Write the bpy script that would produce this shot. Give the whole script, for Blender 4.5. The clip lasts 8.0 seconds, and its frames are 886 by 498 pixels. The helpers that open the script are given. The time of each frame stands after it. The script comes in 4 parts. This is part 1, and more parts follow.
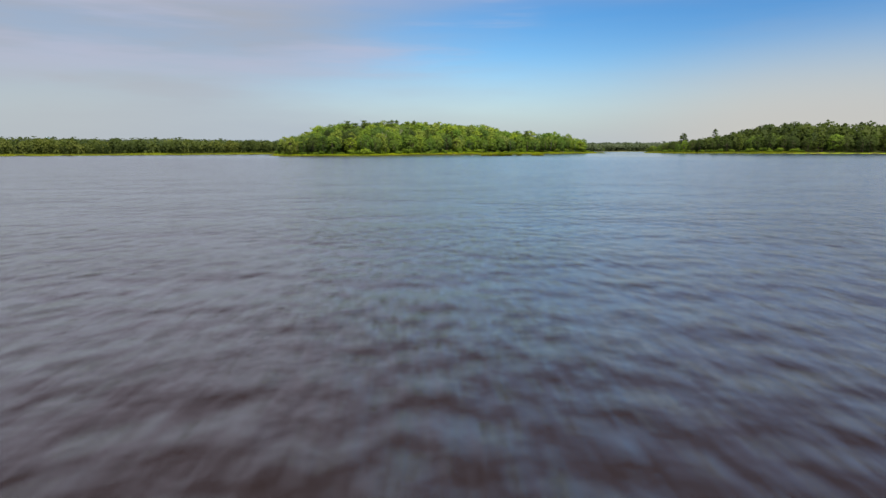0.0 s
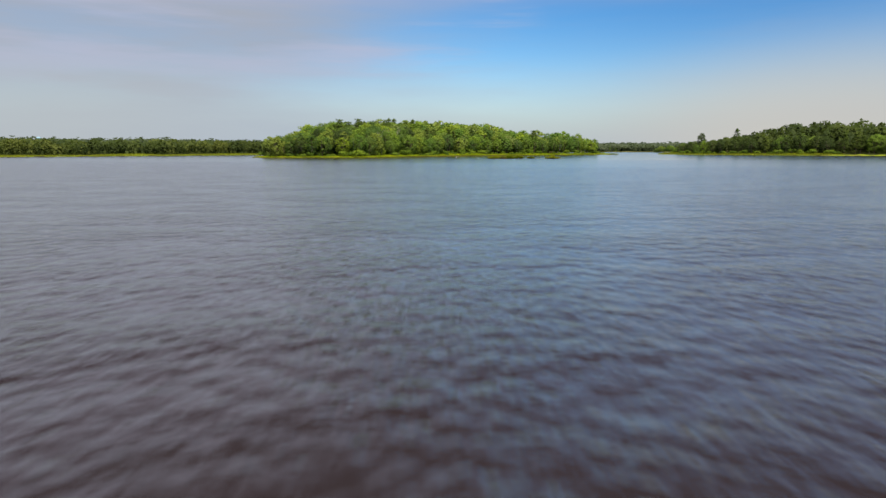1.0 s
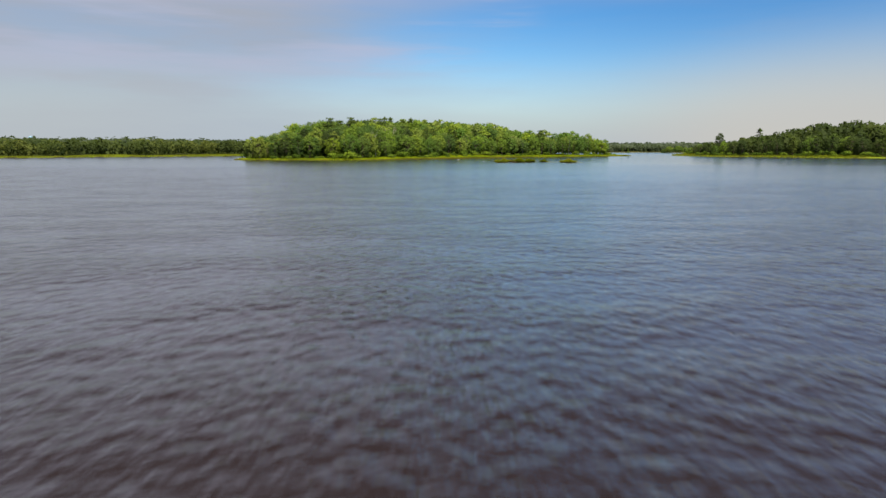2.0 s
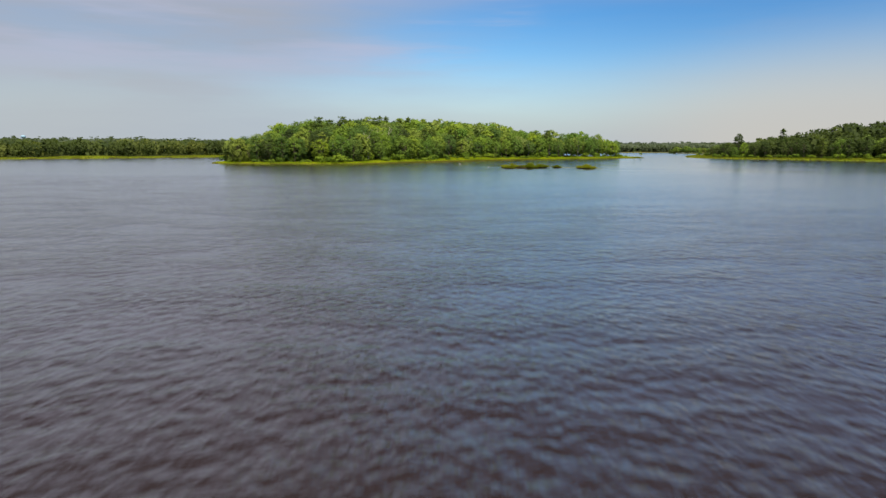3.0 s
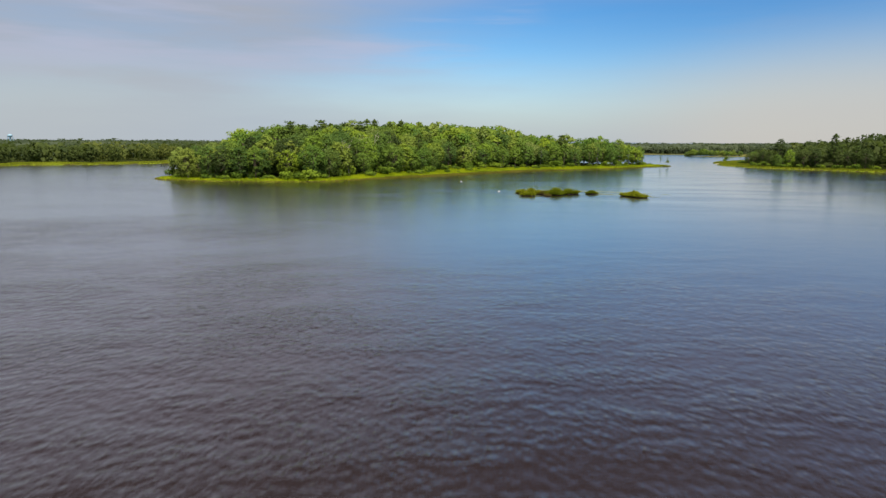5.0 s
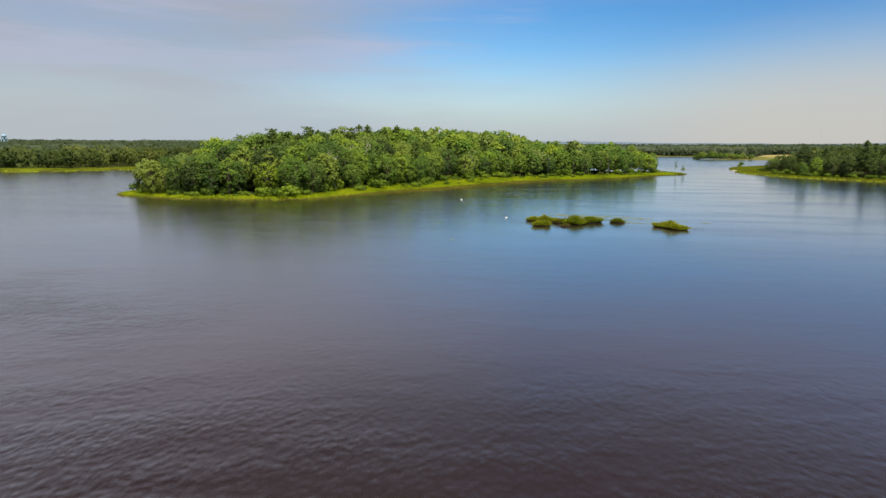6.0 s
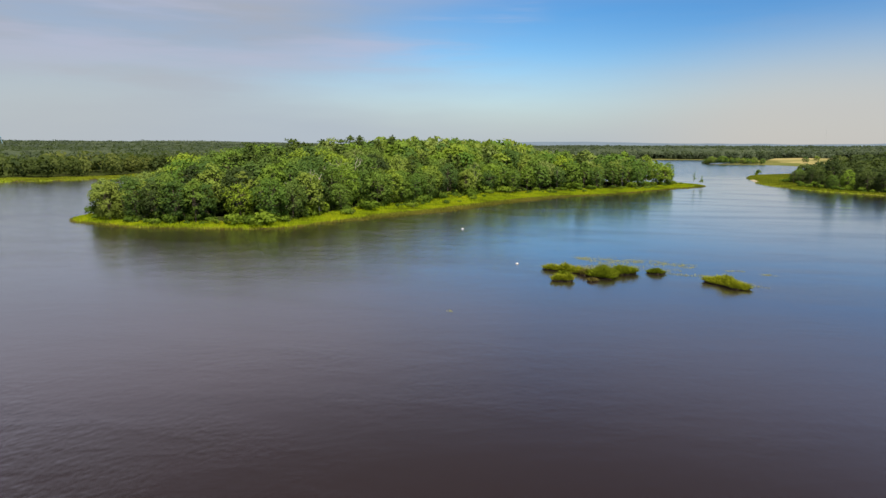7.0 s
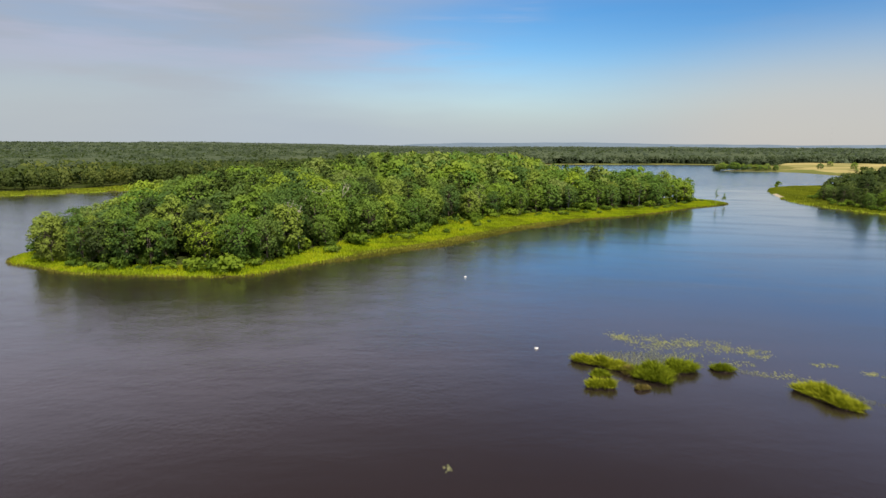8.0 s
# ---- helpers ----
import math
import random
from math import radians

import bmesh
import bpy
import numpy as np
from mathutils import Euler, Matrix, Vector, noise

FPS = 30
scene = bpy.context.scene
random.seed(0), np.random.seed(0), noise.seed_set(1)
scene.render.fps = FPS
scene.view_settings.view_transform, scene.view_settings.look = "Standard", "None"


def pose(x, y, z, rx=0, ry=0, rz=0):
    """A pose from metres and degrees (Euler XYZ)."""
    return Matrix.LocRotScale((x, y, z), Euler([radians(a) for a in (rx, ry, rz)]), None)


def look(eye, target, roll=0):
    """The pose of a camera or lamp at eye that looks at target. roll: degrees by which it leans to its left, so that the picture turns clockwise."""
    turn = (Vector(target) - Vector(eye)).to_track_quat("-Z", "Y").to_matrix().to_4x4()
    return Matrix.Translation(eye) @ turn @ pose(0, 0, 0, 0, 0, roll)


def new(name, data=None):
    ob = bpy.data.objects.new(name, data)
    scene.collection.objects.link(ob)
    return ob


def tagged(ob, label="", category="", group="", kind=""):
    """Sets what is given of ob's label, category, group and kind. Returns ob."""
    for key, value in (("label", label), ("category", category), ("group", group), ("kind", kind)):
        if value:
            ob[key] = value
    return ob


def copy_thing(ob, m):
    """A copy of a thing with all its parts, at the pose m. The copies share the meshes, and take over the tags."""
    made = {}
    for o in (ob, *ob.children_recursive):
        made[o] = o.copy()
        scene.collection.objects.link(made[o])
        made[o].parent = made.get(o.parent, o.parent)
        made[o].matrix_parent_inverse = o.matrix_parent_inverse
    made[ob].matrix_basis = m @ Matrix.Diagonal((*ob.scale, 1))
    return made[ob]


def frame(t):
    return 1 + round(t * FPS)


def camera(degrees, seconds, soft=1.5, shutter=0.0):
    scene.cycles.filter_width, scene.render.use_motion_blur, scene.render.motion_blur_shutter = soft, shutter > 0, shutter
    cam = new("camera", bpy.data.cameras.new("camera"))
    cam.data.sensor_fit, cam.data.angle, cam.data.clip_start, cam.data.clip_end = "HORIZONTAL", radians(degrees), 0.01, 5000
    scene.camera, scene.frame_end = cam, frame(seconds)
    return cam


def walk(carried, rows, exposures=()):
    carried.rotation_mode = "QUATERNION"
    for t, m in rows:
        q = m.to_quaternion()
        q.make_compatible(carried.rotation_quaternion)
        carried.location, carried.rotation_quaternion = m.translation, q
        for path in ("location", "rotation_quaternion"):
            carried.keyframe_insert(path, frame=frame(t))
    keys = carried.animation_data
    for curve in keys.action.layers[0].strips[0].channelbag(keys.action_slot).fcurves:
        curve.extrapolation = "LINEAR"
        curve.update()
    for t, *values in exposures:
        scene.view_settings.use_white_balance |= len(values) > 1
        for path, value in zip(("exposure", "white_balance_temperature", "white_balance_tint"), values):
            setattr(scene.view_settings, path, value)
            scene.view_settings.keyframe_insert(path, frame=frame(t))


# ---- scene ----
# ---------------------------------------------------------------- camera
cam = camera(72.0, 8.0, soft=1.45, shutter=0.32)
# seconds, x, y, z, yaw to the left, pitch, lean
PATH = [
    (0.0, 0.00, 0.00, 2.33, 4.67, -9.12, -0.23),
    (0.5, -1.96, 17.36, 2.78, 4.65, -9.13, -0.21),
    (1.0, -3.65, 33.90, 3.26, 4.64, -9.14, -0.18),
    (1.5, -5.11, 49.71, 3.79, 4.64, -9.16, -0.15),
    (2.0, -6.36, 64.86, 4.40, 4.64, -9.19, -0.12),
    (2.5, -7.43, 79.41, 5.11, 4.65, -9.23, -0.10),
    (3.0, -8.35, 93.46, 5.95, 4.67, -9.27, -0.07),
    (3.5, -9.15, 107.06, 6.93, 4.69, -9.31, -0.04),
    (4.0, -9.85, 120.29, 8.09, 4.72, -9.35, -0.01),
    (4.5, -10.48, 133.24, 9.46, 4.76, -9.40, 0.02),
    (5.0, -11.07, 145.96, 11.05, 4.81, -9.44, 0.04),
    (5.5, -11.65, 158.55, 12.90, 4.86, -9.48, 0.07),
    (6.0, -12.24, 171.06, 15.04, 4.92, -9.52, 0.10),
    (6.5, -12.88, 183.58, 17.49, 4.99, -9.55, 0.13),
    (7.0, -13.59, 196.19, 20.28, 5.06, -9.57, 0.15),
    (7.5, -14.40, 208.94, 23.44, 5.14, -9.59, 0.18),
    (8.0, -15.33, 221.93, 27.00, 5.23, -9.60, 0.21),
]


def eye_pose(x, y, z, yaw, pitch, lean):
    cp = math.cos(radians(pitch))
    ahead = (-math.sin(radians(yaw)) * cp, math.cos(radians(yaw)) * cp, math.sin(radians(pitch)))
    return look((x, y, z), (x + 10 * ahead[0], y + 10 * ahead[1], z + 10 * ahead[2]), lean)


walk(cam, [(t, eye_pose(*row)) for t, *row in PATH], exposures=[(0.0, 0.85), (8.0, 0.85)])

# ---------------------------------------------------------------- sky and sun
SUN_ELEVATION, SUN_AZIMUTH = 64.0, 152.0  # degrees; azimuth clockwise from +y
sun_way = Vector((math.sin(radians(SUN_AZIMUTH)) * math.cos(radians(SUN_ELEVATION)),
                  math.cos(radians(SUN_AZIMUTH)) * math.cos(radians(SUN_ELEVATION)),
                  math.sin(radians(SUN_ELEVATION))))
sun = new("sun", bpy.data.lights.new("sun", "SUN"))
sun.data.energy, sun.data.angle, sun.data.color = 3.5, radians(0.6), (1.0, 0.90, 0.74)
sun.matrix_world = look(sun_way * 500, (0, 0, 0))


class Nodes:
    """Short hand for building a node tree."""

    def __init__(self, tree):
        self.tree = tree
        tree.nodes.clear()

    def add(self, kind, **settings):
        node = self.tree.nodes.new(kind)
        for key, value in settings.items():
            if key in node.inputs:
                node.inputs[key].default_value = value
            else:
                setattr(node, key, value)
        return node

    def link(self, a, b):
        self.tree.links.new(a, b)

    def math(self, op, a, b=0.0, c=None, clamp=False):
        node = self.tree.nodes.new("ShaderNodeMath")
        node.operation, node.use_clamp = op, clamp
        for n, v in enumerate((a, b) if c is None else (a, b, c)):
            if isinstance(v, (int, float)):
                node.inputs[n].default_value = v
            else:
                self.link(v, node.inputs[n])
        return node.outputs[0]

    def mix(self, fac, a, b, blend="MIX"):
        node = self.tree.nodes.new("ShaderNodeMix")
        node.data_type, node.blend_type = "RGBA", blend
        for n, v in ((0, fac), (6, a), (7, b)):
            if isinstance(v, (int, float)):
                node.inputs[n].default_value = v
            elif isinstance(v, tuple):
                node.inputs[n].default_value = (*v, 1.0)
            else:
                self.link(v, node.inputs[n])
        return node.outputs[2]

    def ramp(self, fac, *stops):
        node = self.tree.nodes.new("ShaderNodeValToRGB")
        el = node.color_ramp.elements
        while len(el) < len(stops):
            el.new(0.5)
        for e, (p, c) in zip(el, stops):
            e.position, e.color = p, (*c, 1.0) if isinstance(c, tuple) else (c, c, c, 1.0)
        self.link(fac, node.inputs[0])
        return node.outputs[0]

    def span(self, value, lo, hi, smooth=True):
        node = self.tree.nodes.new("ShaderNodeMapRange")
        node.interpolation_type = "SMOOTHSTEP" if smooth else "LINEAR"
        self.link(value, node.inputs[0])
        node.inputs[1].default_value, node.inputs[2].default_value = lo, hi
        return node.outputs[0]

    def noise(self, vector, scale, detail=2.0, rough=0.5, stretch=None, turn=0.0):
        if stretch or turn:
            mapping = self.add("ShaderNodeMapping", vector_type="TEXTURE")
            mapping.inputs["Rotation"].default_value = (0, 0, radians(turn))
            mapping.inputs["Scale"].default_value = [1 / v for v in stretch or (1, 1, 1)]
            self.link(vector, mapping.inputs[0])
            vector = mapping.outputs[0]
        node = self.add("ShaderNodeTexNoise", Scale=scale, Detail=detail, Roughness=rough)
        self.link(vector, node.inputs["Vector"])
        return node.outputs[0]


world = bpy.data.worlds.new("sky")
scene.world = world
world.use_nodes = True
w = Nodes(world.node_tree)
sky = w.add("ShaderNodeTexSky", sky_type="NISHITA", sun_disc=False, sun_elevation=radians(SUN_ELEVATION),
            sun_rotation=radians(SUN_AZIMUTH), altitude=0, air_density=1.0, dust_density=0.6, ozone_density=2.0)
way = w.add("ShaderNodeTexCoord").outputs["Generated"]
parts3 = w.add("ShaderNodeSeparateXYZ")
w.link(way, parts3.inputs[0])
up, side, ahead = parts3.outputs[2], parts3.outputs[0], parts3.outputs[1]
deep = w.add("ShaderNodeHueSaturation", Hue=0.505, Saturation=1.5, Value=1.50)
w.link(sky.outputs[0], deep.inputs["Color"])
blue = w.mix(1.0, deep.outputs[0], w.mix(w.span(side, -0.15, 0.50), (1.10, 1.10, 1.08), (0.87, 0.86, 0.89)), "MULTIPLY")
# thin high cloud: soft streaks, denser towards the west and near the horizon
streaks = w.noise(way, 2.0, 4.0, 0.5, stretch=(1.0, 1.0, 5.0))
wisps = w.noise(way, 4.2, 7.0, 0.58, stretch=(0.7, 1.0, 5.5))
west = w.span(w.math("ADD", side, w.math("MULTIPLY", w.math("SUBTRACT", streaks, 0.5), 0.55)), 0.10, -0.46)
haze = w.math("MULTIPLY", w.span(wisps, 0.42, 0.74), w.math("MULTIPLY_ADD", w.span(side, 0.15, -0.30), 0.30, 0.10))
veil = w.math("MULTIPLY", west, w.math("ADD", w.math("MULTIPLY", w.span(wisps, 0.30, 0.68), 0.20), 0.77))
east = w.span(side, 0.05, 0.50)
low_up = w.math("SUBTRACT", w.math("SUBTRACT", up, w.math("MULTIPLY", east, 0.055)), w.math("MULTIPLY", west, 0.02))
low = w.math("MULTIPLY", w.span(low_up, 0.150, -0.01), 0.90)
# bright cloud overhead, mostly above the view, added to brighten water and woods
high = w.math("MULTIPLY", w.math("MULTIPLY", w.span(up, 0.195, 0.275), w.math("MULTIPLY_ADD", west, 0.24, 0.76)), w.math("ADD", w.math("MULTIPLY", w.span(wisps, 0.3, 0.7), 0.30), 0.65))
horizon_tone = w.mix(w.span(side, -0.62, -0.30), (4.80, 5.25, 5.68), w.mix(w.span(side, 0.08, 0.40), (4.60, 5.25, 6.0), (5.85, 5.72, 5.58)))
cloud_tone = w.mix(w.span(up, 0.03, 0.16), horizon_tone, (4.1, 4.42, 5.2))
glow = w.mix(w.math("MAXIMUM", veil, haze), blue, cloud_tone)
# a broken sheet of cirrus that ends against the clear north-east
cirrus = w.noise(way, 3.1, 5.0, 0.55, stretch=(0.55, 0.9, 6.5))
edge_of = w.math("ADD", side, w.math("MULTIPLY", w.math("SUBTRACT", streaks, 0.5), 0.22))
sheet_of = w.math("MULTIPLY", w.math("MULTIPLY", w.span(cirrus, 0.40, 0.62), w.span(edge_of, 0.09, -0.03)), w.span(up, 0.07, 0.14))
glow = w.mix(w.math("MULTIPLY", sheet_of, 0.72), glow, (5.0, 5.3, 6.9))
glow = w.mix(low, glow, horizon_tone)
glow = w.mix(high, glow, w.mix(west, (5.0, 4.75, 5.7), (5.8, 5.5, 6.7)))
# unseen dark sky high in the north, added to dim the near water
clear = w.math("MULTIPLY", w.span(up, 0.32, 0.49), w.span(ahead, 0.08, 0.48))
glow = w.mix(w.math("MULTIPLY", clear, 0.93), glow, (0.38, 0.41, 0.70))
ground_glow = w.add("ShaderNodeBackground", Strength=0.053)
w.link(glow, ground_glow.inputs[0])
out = w.add("ShaderNodeOutputWorld")
w.link(ground_glow.outputs[0], out.inputs[0])

# ---------------------------------------------------------------- materials


def material(name):
    m = bpy.data.materials.new(name)
    m.use_nodes = True
    n = Nodes(m.node_tree)
    return m, n


def finish(n, surface):
    o = n.add("ShaderNodeOutputMaterial")
    n.link(surface, o.inputs[0])


def leaf_material(name, dark, mid, light, attribute=False, kinds=(), fleck=1.0):
    """Leaves: dull above, letting some light through; the tree's own tint and a smaller one from leaf to leaf."""
    m, n = material(name)
    if attribute:
        tint = n.add("ShaderNodeAttribute", attribute_name="tint").outputs["Fac"]
    else:
        tint = n.add("ShaderNodeObjectInfo").outputs["Random"]
    own = n.add("ShaderNodeNewGeometry").outputs["Random Per Island"]
    if kinds:
        colour = n.ramp(tint, *[((k + 0.5) / len(kinds), c) for k, c in enumerate(kinds)])
    else:
        colour = n.ramp(tint, (0.05, dark), (0.5, mid), (0.95, light))
    colour = n.mix(n.math("MULTIPLY", n.math("ABSOLUTE", n.math("SUBTRACT", own, 0.5)), 0.55 * fleck), colour,
                   n.mix(n.span(own, 0.4, 0.6), dark, light))
    place = n.add("ShaderNodeTexCoord").outputs["Object"]
    patch = n.noise(place, 0.45, 2.0)
    colour = n.mix(n.math("MULTIPLY", n.span(patch, 0.45, 0.72), 0.20), colour, light)
    diffuse = n.add("ShaderNodeBsdfPrincipled", Roughness=0.6)
    diffuse.inputs["Specular IOR Level"].default_value = 0.03
    n.link(colour, diffuse.inputs["Base Color"])
    through_leaf = n.add("ShaderNodeBsdfTranslucent")
    n.link(n.mix(0.25, colour, (0.16, 0.25, 0.015)), through_leaf.inputs[0])
    both = n.add("ShaderNodeMixShader", Fac=0.42)
    n.link(diffuse.outputs[0], both.inputs[1])
    n.link(through_leaf.outputs[0], both.inputs[2])
    finish(n, both.outputs[0])
    return m


def rough_material(name, a, b, scale, roughness=0.85, bump=0.3, distance=0.02, third=None, stretch=None):
    m, n = material(name)
    place = n.add("ShaderNodeTexCoord").outputs["Object"]
    fine = n.noise(place, scale, 5.0, 0.6, stretch=stretch)
    coarse = n.noise(place, scale * 0.13, 3.0, 0.5)
    colour = n.mix(n.span(fine, 0.3, 0.7), a, b)
    if third:
        colour = n.mix(n.span(coarse, 0.42, 0.66), colour, third)
    p = n.add("ShaderNodeBsdfPrincipled", Roughness=roughness)
    p.inputs["Specular IOR Level"].default_value = 0.0 if "meadow" in name or "marsh" in name or "ground" in name or "floor" in name else 0.2
    n.link(colour, p.inputs["Base Color"])
    b_ = n.add("ShaderNodeBump", Strength=bump, Distance=distance)
    n.link(fine, b_.inputs["Height"])
    n.link(b_.outputs[0], p.inputs["Normal"])
    finish(n, p.outputs[0])
    return m


GREENS = ((0.081, 0.153, 0.041), (0.201, 0.309, 0.043), (0.254, 0.315, 0.064), (0.131, 0.248, 0.041), (0.084, 0.146, 0.053), (0.295, 0.408, 0.039), (0.227, 0.291, 0.086), (0.119, 0.223, 0.041), (0.101, 0.173, 0.05), (0.21, 0.328, 0.043))
LEAF = leaf_material("broad_leaves", (0.070, 0.112, 0.022), (0.120, 0.179, 0.026), (0.197, 0.265, 0.033), kinds=GREENS, fleck=0.7)
LEAF_MASS = leaf_material("woodland_leaves", (0.064, 0.097, 0.019), (0.105, 0.149, 0.025), (0.164, 0.212, 0.033), attribute=True, kinds=GREENS)
DARK_LEAF = leaf_material("dark_oak_leaves", (0.044, 0.068, 0.027), (0.062, 0.094, 0.033), (0.102, 0.142, 0.042))
DARK_LEAF_MASS = leaf_material("dark_woodland_leaves", (0.040, 0.062, 0.026), (0.066, 0.094, 0.032), (0.105, 0.136, 0.040), attribute=True, fleck=0.5)
# far leaves: green greyed a little to carry the distance haze
HAZED_FAR_LEAF = leaf_material("hazed_far_leaves", (0.054, 0.076, 0.045), (0.066, 0.090, 0.051), (0.080, 0.105, 0.056), attribute=True, fleck=0.3)
# farthest leaves: distance haze painted in as a paler, bluer grey
HAZED_FARTHEST_LEAF = leaf_material("hazed_farthest_leaves", (0.090, 0.111, 0.105), (0.101, 0.124, 0.114), (0.113, 0.137, 0.121), attribute=True, fleck=0.5)
# middle ring: the far leaves a step bluer, haze put into the colour
HAZED_MIDDLE_LEAF = leaf_material("hazed_middle_leaves", (0.054, 0.074, 0.050), (0.066, 0.088, 0.058), (0.080, 0.103, 0.066), attribute=True, fleck=0.3)
WEST_LEAF = leaf_material("western_woodland_leaves", (0.044, 0.068, 0.026), (0.082, 0.112, 0.034), (0.150, 0.175, 0.042), attribute=True, fleck=0.4)

def canopy_material():
    """Far canopy: the greens of many crowns, patch by patch, with haze greyed into them."""
    m, n = material("far_canopy")
    place = n.add("ShaderNodeTexCoord").outputs["Object"]
    tint = n.add("ShaderNodeAttribute", attribute_name="tint").outputs["Fac"]
    fine = n.noise(place, 0.25, 4.0, 0.6)
    wide = n.noise(place, 0.012, 3.0, 0.5)
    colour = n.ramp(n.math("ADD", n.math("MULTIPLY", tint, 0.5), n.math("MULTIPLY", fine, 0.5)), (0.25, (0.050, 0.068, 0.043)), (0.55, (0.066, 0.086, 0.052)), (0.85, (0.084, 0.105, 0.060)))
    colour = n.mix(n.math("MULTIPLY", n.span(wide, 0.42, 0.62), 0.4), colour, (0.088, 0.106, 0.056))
    p = n.add("ShaderNodeBsdfPrincipled", Roughness=0.9)
    p.inputs["Specular IOR Level"].default_value = 0.0
    n.link(colour, p.inputs["Base Color"])
    b_ = n.add("ShaderNodeBump", Strength=0.8, Distance=2.0)
    n.link(fine, b_.inputs["Height"])
    n.link(b_.outputs[0], p.inputs["Normal"])
    finish(n, p.outputs[0])
    return m


CANOPY = canopy_material()
NEEDLE = leaf_material("pine_needles", (0.078, 0.128, 0.036), (0.118, 0.178, 0.044), (0.180, 0.240, 0.052))
SHRUB = leaf_material("shrub_leaves", (0.078, 0.138, 0.022), (0.128, 0.205, 0.025), (0.200, 0.285, 0.028))
GRASS = leaf_material("marsh_grass", (0.185, 0.213, 0.018), (0.360, 0.465, 0.015), (0.511, 0.550, 0.020), attribute=True, fleck=0.45)
OLIVE_GRASS = leaf_material("olive_marsh_grass", (0.155, 0.175, 0.022), (0.250, 0.290, 0.024), (0.345, 0.365, 0.030), attribute=True, fleck=0.5)
SEDGE = leaf_material("sedge", (0.155, 0.161, 0.026), (0.232, 0.225, 0.036), (0.309, 0.270, 0.052), attribute=True)
PALE_SEDGE = leaf_material("pale_sedge", (0.33, 0.38, 0.20), (0.45, 0.49, 0.28), (0.55, 0.58, 0.36), attribute=True)
TUSSOCK = leaf_material("tussock_blades", (0.190, 0.240, 0.014), (0.255, 0.300, 0.017), (0.335, 0.360, 0.024))
DRY_TUSSOCK = leaf_material("brownish_blades", (0.195, 0.158, 0.045), (0.270, 0.225, 0.060), (0.360, 0.300, 0.075))
BARK = rough_material("grey_brown_bark", (0.10, 0.075, 0.055), (0.20, 0.16, 0.125), 3.0, bump=0.6, stretch=(3, 3, 0.5))
PALE_BARK = rough_material("pale_birch_bark", (0.30, 0.28, 0.25), (0.45, 0.42, 0.38), 2.0, bump=0.3, third=(0.2, 0.17, 0.14))
DEAD_WOOD = rough_material("weathered_dead_wood", (0.330, 0.285, 0.240), (0.570, 0.510, 0.435), 3.0, bump=0.5, stretch=(3, 3, 0.4))
MUD = rough_material("dark_peat", (0.030, 0.020, 0.012), (0.060, 0.040, 0.022), 1.5, roughness=0.7, bump=0.7, distance=0.08)
FOREST_FLOOR = rough_material("forest_floor", (0.022, 0.030, 0.010), (0.050, 0.056, 0.018), 0.6, bump=0.8, distance=0.3, third=(0.035, 0.05, 0.012))
MARSH = rough_material("marsh_ground", (0.133, 0.196, 0.014), (0.235, 0.293, 0.020), 0.7, bump=0.8, distance=0.25, third=(0.204, 0.210, 0.028))
MEADOW = rough_material("dry_meadow", (0.260, 0.225, 0.090), (0.430, 0.350, 0.160), 0.05, bump=0.3, distance=0.3, third=(0.20, 0.19, 0.07), stretch=(0.35, 1.0, 1.0))
PAD = leaf_material("lily_pads", (0.200, 0.230, 0.110), (0.285, 0.310, 0.150), (0.390, 0.400, 0.200), attribute=True)
FAR_MARSH = rough_material("far_marsh", (0.085, 0.098, 0.030), (0.180, 0.165, 0.055), 0.06, bump=0.3, distance=0.3, third=(0.120, 0.135, 0.04), stretch=(0.4, 1.0, 1.0))
SAND = rough_material("pale_sand", (0.28, 0.24, 0.17), (0.38, 0.33, 0.24), 1.2, bump=0.3, distance=0.05)
# blue-grey of the hills is painted haze
HAZED_HILL = rough_material("haze_painted_hills", (0.100, 0.142, 0.190), (0.125, 0.168, 0.215), 0.004, bump=0.0)
WHITE_PAINT = rough_material("white_paint", (0.78, 0.78, 0.76), (0.84, 0.83, 0.80), 6.0, roughness=0.45, bump=0.05, distance=0.005)
PLAIN_GREY = rough_material("plain_grey", (0.16, 0.16, 0.17), (0.24, 0.24, 0.25), 8.0, roughness=0.6, bump=0.1, distance=0.005)
PALE_BLUE = rough_material("pale_blue_paint", (0.252, 0.413, 0.528), (0.294, 0.458, 0.576), 0.5, roughness=0.5, bump=0.02)
STEEL = rough_material("galvanised_steel", (0.45, 0.46, 0.47), (0.55, 0.56, 0.57), 1.0, roughness=0.5, bump=0.05)


